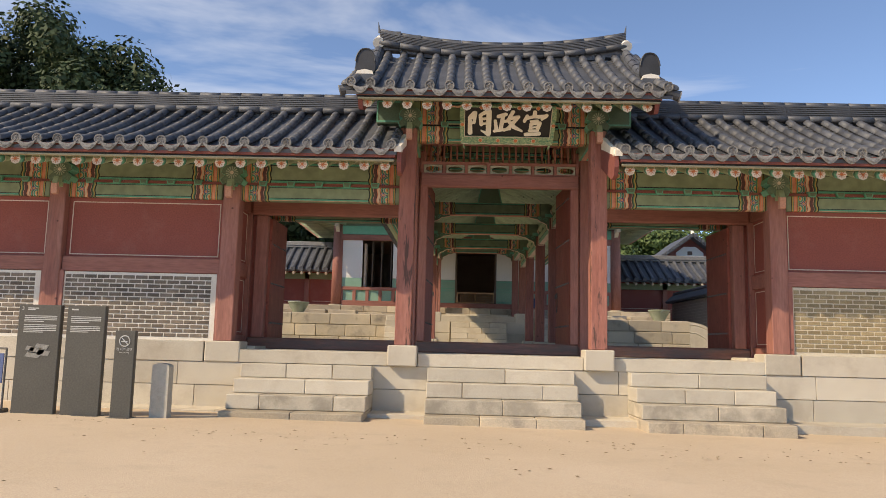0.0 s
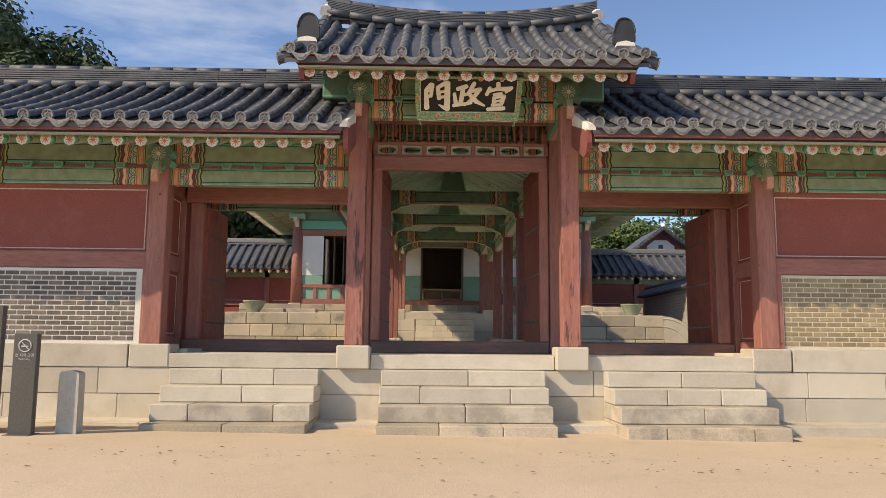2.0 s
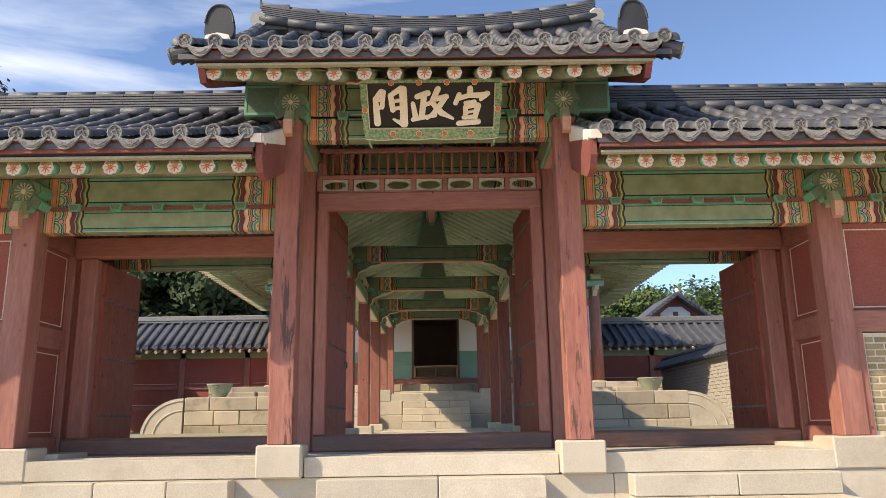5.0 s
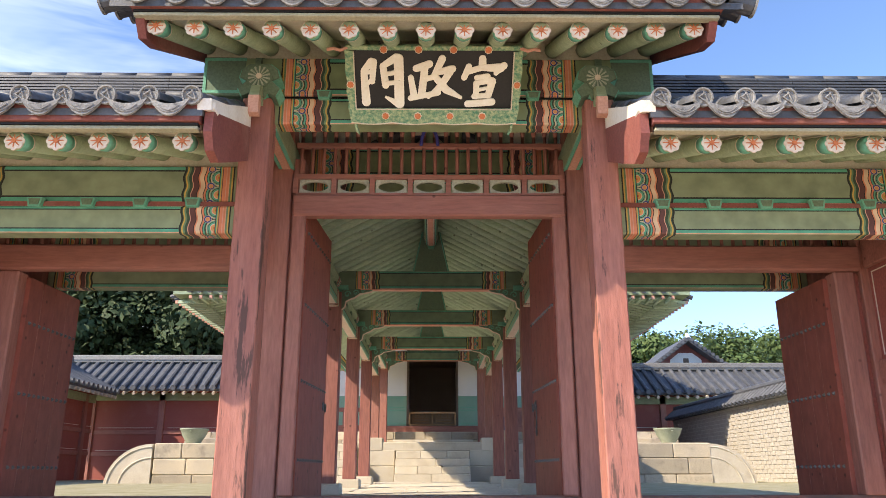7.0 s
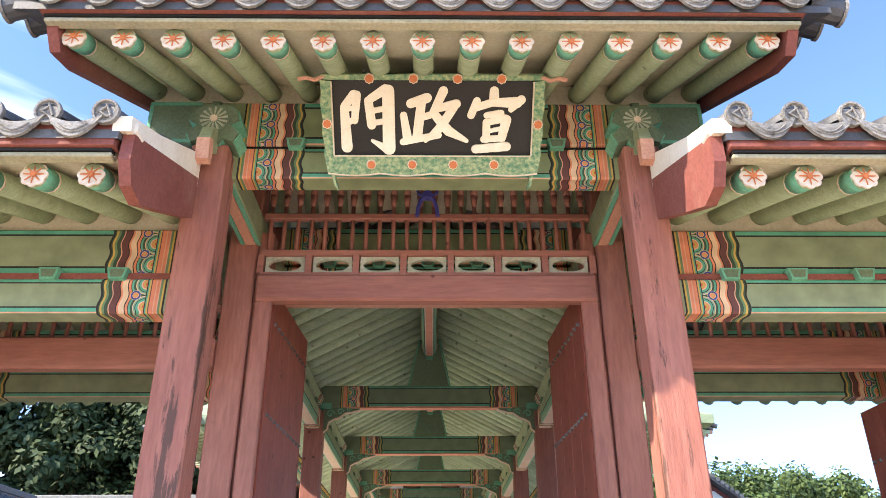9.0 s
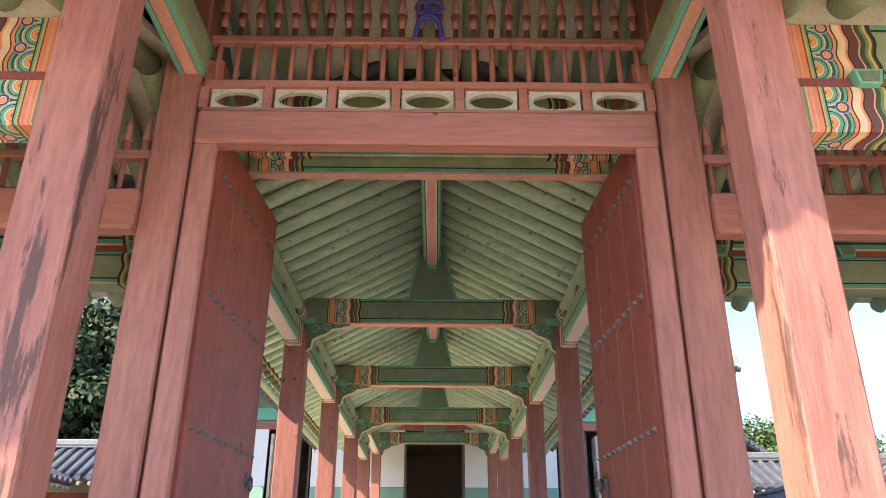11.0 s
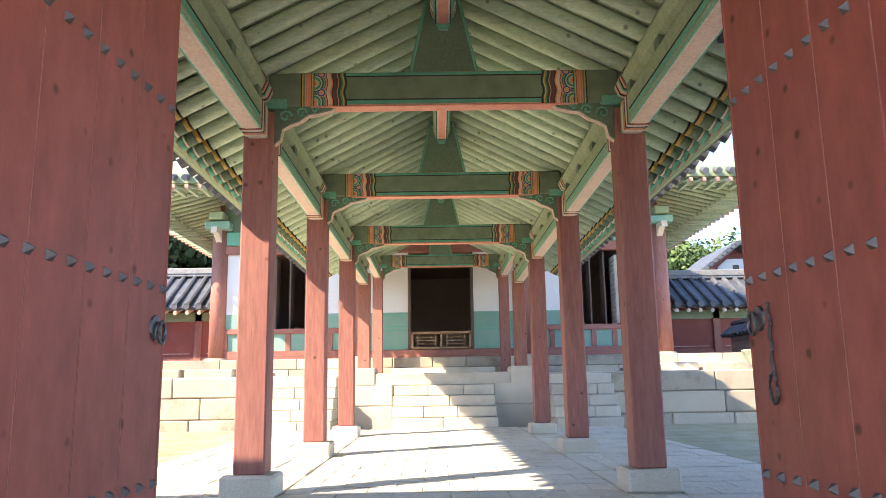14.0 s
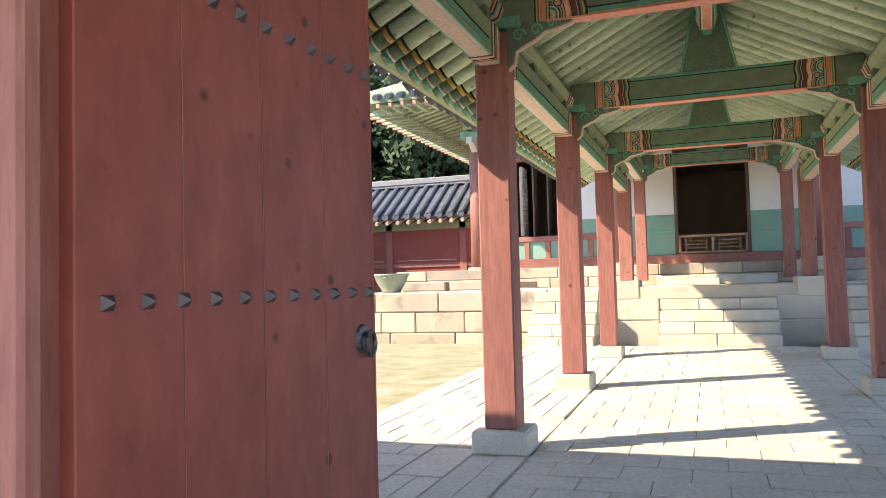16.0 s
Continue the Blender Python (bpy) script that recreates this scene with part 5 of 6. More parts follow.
for (a, b), dz in list(zip(zip(SIDE, SIDE[1:]), (0, 0, 0, 0))) + [((15.0, 18.6), 0.66)]:
    ln = b - a
    for sx in (-KX, KX):
        sb = thing("side_beam", (sx, (a + b) / 2, 4.14 + dz), "green side beam with pink underside and teal stripe", "beam", "corridor side beams")
        part("beam_body", box(sx - 0.09, sx + 0.09, a + 0.12, b - 0.12, 4.155 + dz, 4.4 + dz, 0.012), GREEN, sb)
        part("pink_soffit", box(sx - 0.05, sx + 0.05, a + 0.12, b - 0.12, 4.14 + dz, 4.158 + dz, 0.004), SOFFIT, sb, "pale pink painted underside")
        for f in (-1, 1):
            part("pale_edge", box(sx + f * 0.062 - 0.012, sx + f * 0.062 + 0.012, a + 0.12, b - 0.12, 4.142 + dz, 4.158 + dz, 0.002), PALE, sb)
            part("teal_edge", box(sx + f * 0.082 - 0.008, sx + f * 0.082 + 0.008, a + 0.12, b - 0.12, 4.144 + dz, 4.158 + dz, 0.002), TEAL, sb)
        for f in (-1, 1):
            c, d = sorted((sx + f * 0.0905, sx + f * 0.095))
            part("teal_stripe", box(c, d, a + 0.45, b - 0.45, 4.185 + dz, 4.235 + dz, 0), TEAL, sb)
            part("black_line", box(c, d, a + 0.45, b - 0.45, 4.24 + dz, 4.252 + dz, 0), BLACK, sb)
        for yy in (a + 0.2, b - 0.2):
            for off, mt, w in ((0.0, PALE, 0.03), (0.05, ORANGE, 0.025), (0.09, BLACK, 0.015), (0.13, PALE, 0.03), (0.17, MAROON, 0.03)):
                y0 = yy + (off if yy < (a + b) / 2 else -off)
                part("painted_band", box(sx - 0.094, sx + 0.094, y0 - w / 2, y0 + w / 2, 4.137 + dz, 4.403 + dz, 0.004), mt, sb)
        for j in range(4):
            yy = a + ln * (j + 0.5) / 4
            part("bearing_block", prism([(yy - 0.07, 4.49 + dz), (yy + 0.07, 4.49 + dz), (yy + 0.05, 4.4 + dz), (yy - 0.05, 4.4 + dz)], "x", sx - 0.08, sx + 0.08), DGREEN, sb)
        pl = thing("purlin", (sx, (a + b) / 2, 4.55 + dz), "octagonal green purlin with painted rings over a side beam", "purlin", "corridor purlins")
        part("shaft", tube((sx, a, 4.575 + dz), (sx, b, 4.575 + dz), 0.115, 0.115, 8), GREEN, pl)
        for yy, sg in ((a + 0.12, 1), (b - 0.12, -1)):
            for off, mt in ((0, PALE), (0.034, BLACK), (0.06, CORAL), (0.094, PALE), (0.128, TEAL), (0.162, BLACK), (0.196, CORAL), (0.23, MAROON)):
                part("painted_ring", tube((sx, yy + sg * off - 0.016, 4.575 + dz), (sx, yy + sg * off + 0.016, 4.575 + dz), 0.12, 0.12, 8), mt, pl)
    rp = thing("ridge_purlin", (0, (a + b) / 2, 5.2 + dz), "green ridge purlin with an orange stripe below", "purlin", "corridor purlins")
    part("shaft", tube((0, a, 5.335 + dz), (0, b, 5.335 + dz), 0.11, 0.11, 10), GREEN, rp)
    part("orange_stripe", box(-0.042, 0.042, a, b, 5.212 + dz, 5.235 + dz, 0.004), CORAL, rp, "coral painted stripe")
    for f in (-1, 1):
        part("pale_line", box(f * 0.05 - 0.008, f * 0.05 + 0.008, a, b, 5.218 + dz, 5.24 + dz, 0.002), PALE, rp)
        part("black_line", box(f * 0.064 - 0.005, f * 0.064 + 0.005, a, b, 5.222 + dz, 5.246 + dz, 0), BLACK, rp)
        part("teal_line", box(f * 0.077 - 0.007, f * 0.077 + 0.007, a, b, 5.228 + dz, 5.256 + dz, 0), TEAL, rp)
    for off, mt in ((0.1, PALE), (0.14, ORANGE), (0.18, TEAL), (0.22, PALE)):
        part("painted_ring", tube((0, b - off - 0.016, 5.335 + dz), (0, b - off + 0.016, 5.335 + dz), 0.115, 0.115, 10), mt, rp)

E_X, E_Z, R_Z = 2.5, 4.3, 5.6
c_ang = math.degrees(math.atan2(R_Z - E_Z, E_X))
c_len = math.hypot(R_Z - E_Z, E_X)
c_shaft = mesh_of(tube((0, 0, 0), (c_len, 0, 0), 0.062, 0.07, 10), GREEN_R, True)
c_tip = mesh_of(tube((-0.006, 0, 0), (0.05, 0, 0), 0.064, 0.064, 10), TEAL, True)
c_mid = mesh_of(tube((0.05, 0, 0), (0.07, 0, 0), 0.0655, 0.0655, 10), PALE, True)
c_low = mesh_of(tube((0.07, 0, 0), (0.16, 0, 0), 0.0645, 0.0645, 10), DGREEN, True)
c_tip2 = mesh_of(tube((0.16, 0, 0), (0.2, 0, 0), 0.066, 0.066, 10), YELLOW, True)
c_tip3 = mesh_of(tube((0.2, 0, 0), (0.22, 0, 0), 0.065, 0.065, 10), BLACK, True)
c_fl = flower(0.058, 8)
c_fl = mesh_of(c_fl, ORANGE)
y = 2.35
while y < 19.3:
    dz = 0.66 if y > 15.1 else 0
    for sx in (-1, 1):
        m = pose(sx * E_X, y, E_Z + dz, 0, 0, 0 if sx < 0 else 180) @ pose(0, 0, 0, 0, -c_ang, 0)
        r = thing("rafter", m.translation, "round green painted corridor rafter with a banded end", "rafter", "corridor rafters")
        piece("shaft", c_shaft, r, m)
        piece("painted_tip", c_tip, r, m, "teal painted end")
        piece("pale_band", c_mid, r, m)
        piece("dark_band", c_low, r, m)
        piece("ochre_band", c_tip2, r, m)
        piece("black_band", c_tip3, r, m)
        piece("end_flower", c_fl, r, m @ pose(-0.004, 0, 0, 0, 0, -90))
    y += 0.305
for ya, yb, dz in ((2.2, 15.15, 0), (15.0, 19.4, 0.66)):
    for sx in (-1, 1):
        q = 0.075
        rb = solo("roof_boarding", prism([(sx * (E_X + 0.12), E_Z - 0.06 + q + dz), (0, R_Z + q + dz), (0, R_Z + 0.06 + q + dz), (sx * (E_X + 0.12), E_Z + q + dz)], "y", ya, yb), GREEN_R, "pale green boarding over the corridor rafters", "roof boarding", kind="structure")
        lo, hi = sorted((sx * (E_X + 0.0), sx * (E_X + 0.16)))
        part("fascia", box(lo, hi, ya, yb, E_Z + 0.02 + dz, E_Z + 0.1 + dz, 0.006), GREEN, rb)
        tl = bmesh.new()
        yy = ya
        while yy < yb:
            tube((sx * (E_X + 0.35), yy, E_Z + 0.13 + dz), (0, yy, R_Z + 0.4 + dz), 0.085, 0.085, 8, tl)
            prism([(sx * (E_X + 0.2), E_Z + 0.12 + dz), (sx * (E_X + 0.18), E_Z + 0.03 + dz), (sx * (E_X + 0.16), E_Z + 0.12 + dz)], "y", yy + 0.08, yy + 0.25, tl)
            yy += 0.32
        part("roof_tiles", tl, TILE, rb, "dark grey roof tiles")
        part("tile_bed", prism([(sx * (E_X + 0.18), E_Z + 0.1 + dz), (0, R_Z + 0.2 + dz), (0, R_Z + 0.4 + dz), (sx * (E_X + 0.18), E_Z + 0.17 + dz)], "y", ya, yb), TILE, rb)

# short tie beams between the front and door columns, and the screens' top rail
for sx in (-1.6, 1.6):
    tb = thing("tie_beam", (sx, 0.4, 4.75), "short green tie beam with a pink underside", "beam", "gate tie beams")
    part("beam_body", box(sx - 0.09, sx + 0.09, -0.1, 2 * GY, 4.77, 5.05, 0.012), GREEN, tb)
    part("pink_soffit", box(sx - 0.045, sx + 0.045, -0.1, 2 * GY, 4.752, 4.772, 0.004), PINK, tb, "pink painted underside")
    for f in (-1, 1):
        part("teal_stripe", box(sx + f * 0.068 - 0.018, sx + f * 0.068 + 0.018, -0.1, 2 * GY, 4.755, 4.772, 0.002), TEAL, tb)

# ---- terrace before the hall ----
TZ, TY = 2.28, 14.62
terrace = solo("terrace_core", box(-7.6, 7.7, TY + 0.12, 30, 0.8, TZ - 0.01, 0), OLDSTONE, "stone terrace before the hall", "terrace", kind="structure")
rng = random.Random(11)
for z0, z1 in ((1.05, 1.44), (1.44, 1.87), (1.87, TZ)):
    for xa, xb in ((-7.6, -1.0), (1.0, 7.7)):
        x = xa
        while x < xb - 0.01:
            e = min(xb, x + rng.uniform(0.75, 1.5))
            if xb - e < 0.4:
                e = xb
            dy = rng.uniform(-0.012, 0.012)
            part("stone_block", box(x + 0.006, e - 0.006, TY + dy, TY + 0.2, z0 + 0.005, z1 - 0.005, 0.022), OLDSTONE, terrace)
            x = e
part("terrace_paving", box(-7.58, 7.68, TY + 0.15, 19.0, TZ - 0.02, TZ + 0.005, 0), PAVE, terrace)


def broad_steps(xa, xb, y0, rises, tread, z0, z1, label):
    st = thing("stone_stairs", ((xa + xb) / 2, y0, z0), label, "stairs", "stairs to the hall terrace")
    h = (z1 - z0) / rises
    r = random.Random(int(xa * 10) + 50)
    for k in range(rises):
        n = 2 + k % 2
        e = [xa] + sorted(xa + (xb - xa) * ((j + 1) / n + r.uniform(-0.06, 0.06)) for j in range(n - 1)) + [xb]
        for a, b in zip(e, e[1:]):
            part("step_stone", box(a + 0.004, b - 0.004, y0 + tread * k, TY + 0.05, z0 + h * k + 0.003, z0 + h * (k + 1) - 0.003, 0.014), GRANITE, st)
    return st


broad_steps(-0.98, 1.02, 13.65, 4, 0.26, court_z(13.6) - 0.01, 2.06, "pale granite stairs up to the hall terrace")
broad_steps(-3.35, -2.1, 13.55, 5, 0.22, court_z(13.5) - 0.05, TZ - 0.03, "narrow granite side stairs up to the terrace")
broad_steps(2.1, 3.35, 13.55, 5, 0.22, court_z(13.5) - 0.05, TZ - 0.03, "narrow granite side stairs up to the terrace")
for sx in (-1, 1):
    a, b = sorted((sx * 1.02, sx * 1.98))
    solo("cheek_stone", box(a, b, TY - 0.02, 15.3, COURT, 1.66, 0.02), GRANITE, "pale granite block beside the terrace stairs", "stone block", "stair cheek stones")
    solo("cheek_stone", box(a, b, TY - 0.02, 15.3, 1.665, 2.1, 0.02), GRANITE, "pale granite block beside the terrace stairs", "stone block", "stair cheek stones")
    a, b = sorted((sx * 1.36, sx * 1.98))
    solo("cheek_stone", box(a, b, TY - 0.03, 15.3, 2.06, 2.42, 0.02), GRANITE, "granite seat stone under a terrace post", "stone block", "stair cheek stones")
solo("landing_stone", box(-1.36, 1.36, TY - 0.01, 15.3, 2.06, 2.3, 0.015), GRANITE, "long granite landing stone atop the stairs", "stone block")
solo("hall_step", box(-1.25, 1.3, 17.9, 19.02, TZ, 2.5, 0.02), GRANITE, "broad granite step before the hall", "stone block")
solo("hall_step", box(-1.05, 0.1, 17.5, 17.9, TZ, 2.42, 0.02), GRANITE, "low granite mounting stone before the hall", "stone block")
podium = solo("hall_podium", box(-8.2, 8.2, 19.1, 28, TZ - 0.02, 2.79, 0), OLDSTONE, "low stone podium under the hall", "platform", kind="structure")
for z0, z1 in ((TZ, 2.53), (2.53, 2.8)):
    x = -8.2
    while x < 8.19:
        e = min(8.2, x + rng.uniform(0.8, 1.6))
        if 8.2 - e < 0.4:
            e = 8.2
        part("stone_block", box(x + 0.006, e - 0.006, 19.0, 19.3, z0 + 0.004, z1 - 0.004, 0.018), OLDSTONE, podium)
        x = e
for x0 in (-5.9, -4.8, 4.6, 6.2):
    solo("podium_slot", box(x0, x0 + 0.5, 18.985, 19.02, TZ + 0.04, TZ + 0.17, 0.004), DARK_IN, "dark vent slot in the stone podium", "vent", "podium vents")
for sx in (-1, 1):
    for xx in (sx * 5.3, sx * 6.5):
        solo("terrace_stone", box(xx - 0.55, xx + 0.55, 16.6, 17.2, TZ, 2.5, 0.03), OLDSTONE, "loose squared stone slab on the terrace", "stone block", "terrace slabs")
    # curved cheek stone at the end of the terrace
    cx = sx * 7.66
    arc = [(cx, 1.1), (cx, TZ - 0.02)] + [(cx + sx * 1.25 * math.sin(t), 1.1 + (TZ - 1.12) * math.cos(t)) for t in [k * math.pi / 20 for k in range(1, 11)]]
    ck = thing("curved_cheek_stone", (cx, TY, 1.1), "quarter round carved granite cheek stone at the terrace end", "stone", "curved cheek stones")
    part("slab", prism(arc, "y", TY + 0.02, TY + 0.4), GRANITE, ck)
    for q in (0.93, 0.68):
        pts = [Vector((cx + sx * 1.25 * q * math.sin(t), TY + 0.02, 1.1 + (TZ - 1.12) * q * math.cos(t))) for t in [k * math.pi / 20 for k in range(11)]]
        rib = sweep(pts, 0.025, 6)
        part("carved_rib", rib, GRANITE, ck)
    pot = thing("bronze_basin", (sx * 6.75, 15.3, TZ), "wide weathered green bronze basin on the terrace", "basin", "bronze basins")
    prof = [(0.0, 0.0), (0.2, 0.0), (0.21, 0.05), (0.24, 0.1), (0.33, 0.24), (0.37, 0.36), (0.4, 0.385), (0.4, 0.42), (0.36, 0.42), (0.34, 0.36), (0.3, 0.24), (0.0, 0.16)]
    part("bowl", lathe(prof, 28), BRONZE, pot, smooth=True, m=Matrix.Translation((sx * 6.75, 15.3, TZ)))
    part("handle", tube((sx * 6.75 - 0.03, 14.92, TZ + 0.33), (sx * 6.75 + 0.03, 14.92, TZ + 0.33), 0.02, 0.02, 8), BRONZE, pot)

# ---- the hall ----
HY = 20.0
hall = thing("palace_hall", (0, HY + 3, 2.8), "timber palace hall with white walls and teal panels above stone steps", "hall")
for x in (-6.1, -2.25, 2.25, 6.1):
    part("column", tube((x, HY, 2.86), (x, HY, 6.4), 0.235, 0.215, 20), RED, hall, "round red column with flaking paint", smooth=True)
    part("column_base", tube((x, HY, 2.78), (x, HY, 2.88), 0.36, 0.3, 20), OLDSTONE, hall)
    part("capital", box(x - 0.34, x + 0.34, HY - 0.45, HY + 0.1, 6.4, 6.62, 0.03), TEALPANEL, hall, "faded teal painted capital")
    part("capital", prism([(HY - 0.2, 6.05), (HY - 0.55, 6.28), (HY - 0.75, 6.22), (HY - 0.7, 6.4), (HY - 0.2, 6.42)], "x", x - 0.08, x + 0.08), PALE, hall)
    part("capital_block", box(x - 0.2, x + 0.2, HY - 0.6, HY + 0.1, 6.64, 6.85, 0.03), GREEN, hall)
part("header", box(-6.0, 6.0, HY - 0.1, HY + 0.1, 5.98, 6.36, 0.02), TEAL, hall)
part("header", box(-6.0, 6.0, HY - 0.12, HY + 0.12, 5.72, 5.97, 0.02), RED_H, hall)
part("frieze", box(-6.0, 6.0, HY - 0.05, HY + 0.05, 6.36, 7.3, 0), DGREEN, hall)
part("sill", box(-2.0, 2.0, HY - 0.12, HY + 0.12, 2.79, 3.04, 0.015), RED_H, hall)
for sx in (-1, 1):
    def xs2(a, b):
        return sorted((sx * a, sx * b))
    a, b = xs2(0.88, 2.03)
    part("plaster_panel", box(a, b, HY - 0.03, HY + 0.05, 4.06, 5.72, 0), WHITE, hall, "white plaster panel")
    part("teal_panel", box(a, b, HY - 0.05, HY + 0.05, 3.04, 4.06, 0.01), TEALPANEL, hall, "pale teal boarded panel")
    a2, b2 = xs2(0.94, 1.97)
    for z in (3.1, 3.56, 3.66, 3.98):
        part("panel_rail", box(a2, b2, HY - 0.062, HY - 0.05, z, z + 0.025, 0), TEAL, hall)
    a, b = xs2(0.82, 0.9)
    part("door_stile", box(a, b, HY - 0.07, HY + 0.07, 3.04, 5.72, 0.01), DARK_IN, hall)
    # outer bays
    a, b = xs2(2.46, 5.88)
    part("rail_beam", box(a, b, HY - 0.1, HY + 0.1, 2.79, 3.06, 0.01), RED_H, hall)
    part("rail_beam", box(a, b, HY - 0.1, HY + 0.1, 3.52, 3.66, 0.01), RED_H, hall)
    part("panel_board", box(a, b, HY - 0.03, HY + 0.03, 3.06, 3.52, 0), TEALPANEL, hall, "pale teal panel")
    for k in range(7):
        xc = sx * (2.46 + 3.42 * k / 6)
        part("rail_post", box(xc - 0.07, xc + 0.07, HY - 0.08, HY + 0.08, 3.06, 3.52, 0.008), RED, hall)
    for p, q in ((2.46, 3.65), (5.0, 5.88)):
        a, b = xs2(p, q)
        part("plaster_panel", box(a, b, HY - 0.03, HY + 0.05, 4.06, 5.72, 0), WHITE, hall, "white plaster panel")
        part("teal_panel", box(a, b, HY - 0.05, HY + 0.05, 3.66, 4.06, 0.01), TEALPANEL, hall, "pale teal boarded panel")
    for p in (3.72, 4.15, 4.55):
        a, b = xs2(p, p + 0.05)
        part("window_stile", box(a, b, HY + 0.15, HY + 0.65, 3.66, 5.7, 0.01), DARK_IN, hall)
    # lattice leaf folded inward
    a, b = xs2(4.86, 4.94)
    for k in range(7):
        part("lattice_bar", box(a, b, HY + 0.1 + 0.1 * k, HY + 0.13 + 0.1 * k, 3.7, 5.6, 0), PALE, hall)
    for k in range(14):
        part("lattice_bar", box(a, b, HY + 0.1, HY + 0.75, 3.75 + 0.13 * k, 3.77 + 0.13 * k, 0), PALE, hall)
    a, b = xs2(5.95, 6.2)
    part("side_wall", box(a, b, HY + 0.2, 27, 2.79, 7.2, 0), RED_PANEL, hall)
part("back_wall", box(-6, 6, 26.5, 26.8, 2.79, 7.2, 0), HALL_IN, hall)
part("hall_floor", box(-6, 6, HY + 0.1, 26.6, 2.79, 3.0, 0), HALL_IN, hall)
part("hall_ceiling", box(-6, 6, HY + 0.06, 26.6, 5.9, 6.0, 0), HALL_IN, hall)
gate_l = thing("lattice_gate", (0, HY - 0.05, 3.05), "low bare wood lattice barrier in the hall doorway", "barrier")
for a, b, c, d in ((-0.82, 0.82, 3.06, 3.1), (-0.82, 0.82, 3.46, 3.52), (-0.82, -0.76, 3.06, 3.5), (-0.03, 0.03, 3.06, 3.5), (0.76, 0.82, 3.06, 3.5)):
    part("frame_bar", box(a, b, HY - 0.1, HY - 0.05, c, d, 0.004), WOOD, gate_l)
for sx in (-1, 1):
    for k in range(1, 6):
        xx = sx * (0.03 + 0.73 * k / 6)
        z0, z1 = (3.1, 3.46) if k in (1, 5) else ((3.1, 3.2) if k % 2 else (3.3, 3.46))
        part("lattice_bar", box(xx - 0.01, xx + 0.01, HY - 0.09, HY - 0.06, z0, z1, 0), WOOD, gate_l)
    for z in (3.19, 3.28, 3.37):
        a, b = sorted((sx * 0.12, sx * 0.68))
        part("lattice_bar", box(a, b, HY - 0.088, HY - 0.062, z - 0.01, z + 0.01, 0), WOOD, gate_l)

# eaves of the hall
EZ = 6.98
hroof = thing("hall_roof", (0, 23, 7.5), "broad hall roof with two tiers of green rafters", "roof")
under = bmesh.new()
corners = [(-8.5, 17.45), (8.5, 17.45), (8.5, 29.4), (-8.5, 29.4)]
inner = [(-5.9, 20.0), (5.9, 20.0), (5.9, 27), (-5.9, 27)]
lo = [under.verts.new((x, y, EZ + 0.13)) for x, y in corners]
mi = [under.verts.new((x, y, EZ + 0.75)) for x, y in inner]
hi = [under.verts.new((x, y, EZ + 0.4)) for x, y in corners]
rd = [under.verts.new((-4, 23.3, 10.2)), under.verts.new((4, 23.3, 10.2))]
for k in range(4):
    j = (k + 1) % 4
    under.faces.new((lo[k], lo[j], mi[j], mi[k]))
    under.faces.new((lo[k], lo[j], hi[j], hi[k]))
under.faces.new((hi[0], hi[1], rd[1], rd[0]))
under.faces.new((hi[1], hi[2], rd[1]))
under.faces.new((hi[2], hi[3], rd[0], rd[1]))
under.faces.new((hi[3], hi[0], rd[0]))
part("roof_shell", under, GREEN, hroof)
raf = mesh_of(tube((0, -2.2, EZ + 0.06), (0, 0.2, EZ + 0.66), 0.06, 0.07, 8), GREEN_R, True)
fly = mesh_of(box(-0.045, 0.045, -2.42, -1.5, EZ - 0.02, EZ + 0.08, 0.006), GREEN_R)
tip = mesh_of(box(-0.047, 0.047, -2.45, -2.36, EZ - 0.022, EZ + 0.082, 0.004), PINK)
pan = mesh_of(tube((0, -2.62, EZ + 0.2), (0, -2.2, EZ + 0.34), 0.08, 0.08, 8), TILE)
for k in range(49):
    for me, nm in ((raf, "rafter"), (fly, "flying_rafter"), (tip, "rafter_tip"), (pan, "eave_tile")):
        x = -7.9 + 15.8 * k / 48
        piece(nm, me, hroof, Matrix.Translation((x, HY - 0.2, 0)))
for k in range(28):
    for me, nm in ((raf, "rafter"), (fly, "flying_rafter"), (tip, "rafter_tip"), (pan, "eave_tile")):
        for sx, rz in ((6.2, 90), (-6.2, -90)):
            piece(nm, me, hroof, pose(sx, 18.2 + 0.38 * k, 0, 0, 0, rz))
stand = thing("sign_stand", (2.2, 16.6, TZ), "small blue notice stand on the terrace", "sign")
for dx in (-0.12, 0.12):
    part("leg", tube((2.2 + dx, 16.6, TZ), (2.2 + dx, 16.6, TZ + 0.85), 0.014, 0.014, 8), IRON, stand)
part("plate", box(2.09, 2.31, 16.585, 16.615, TZ + 0.45, TZ + 0.83, 0.006), mat("blue notice plate", (0.05, 0.08, 0.2), rough=0.5, bump=0), stand, "blue plate")


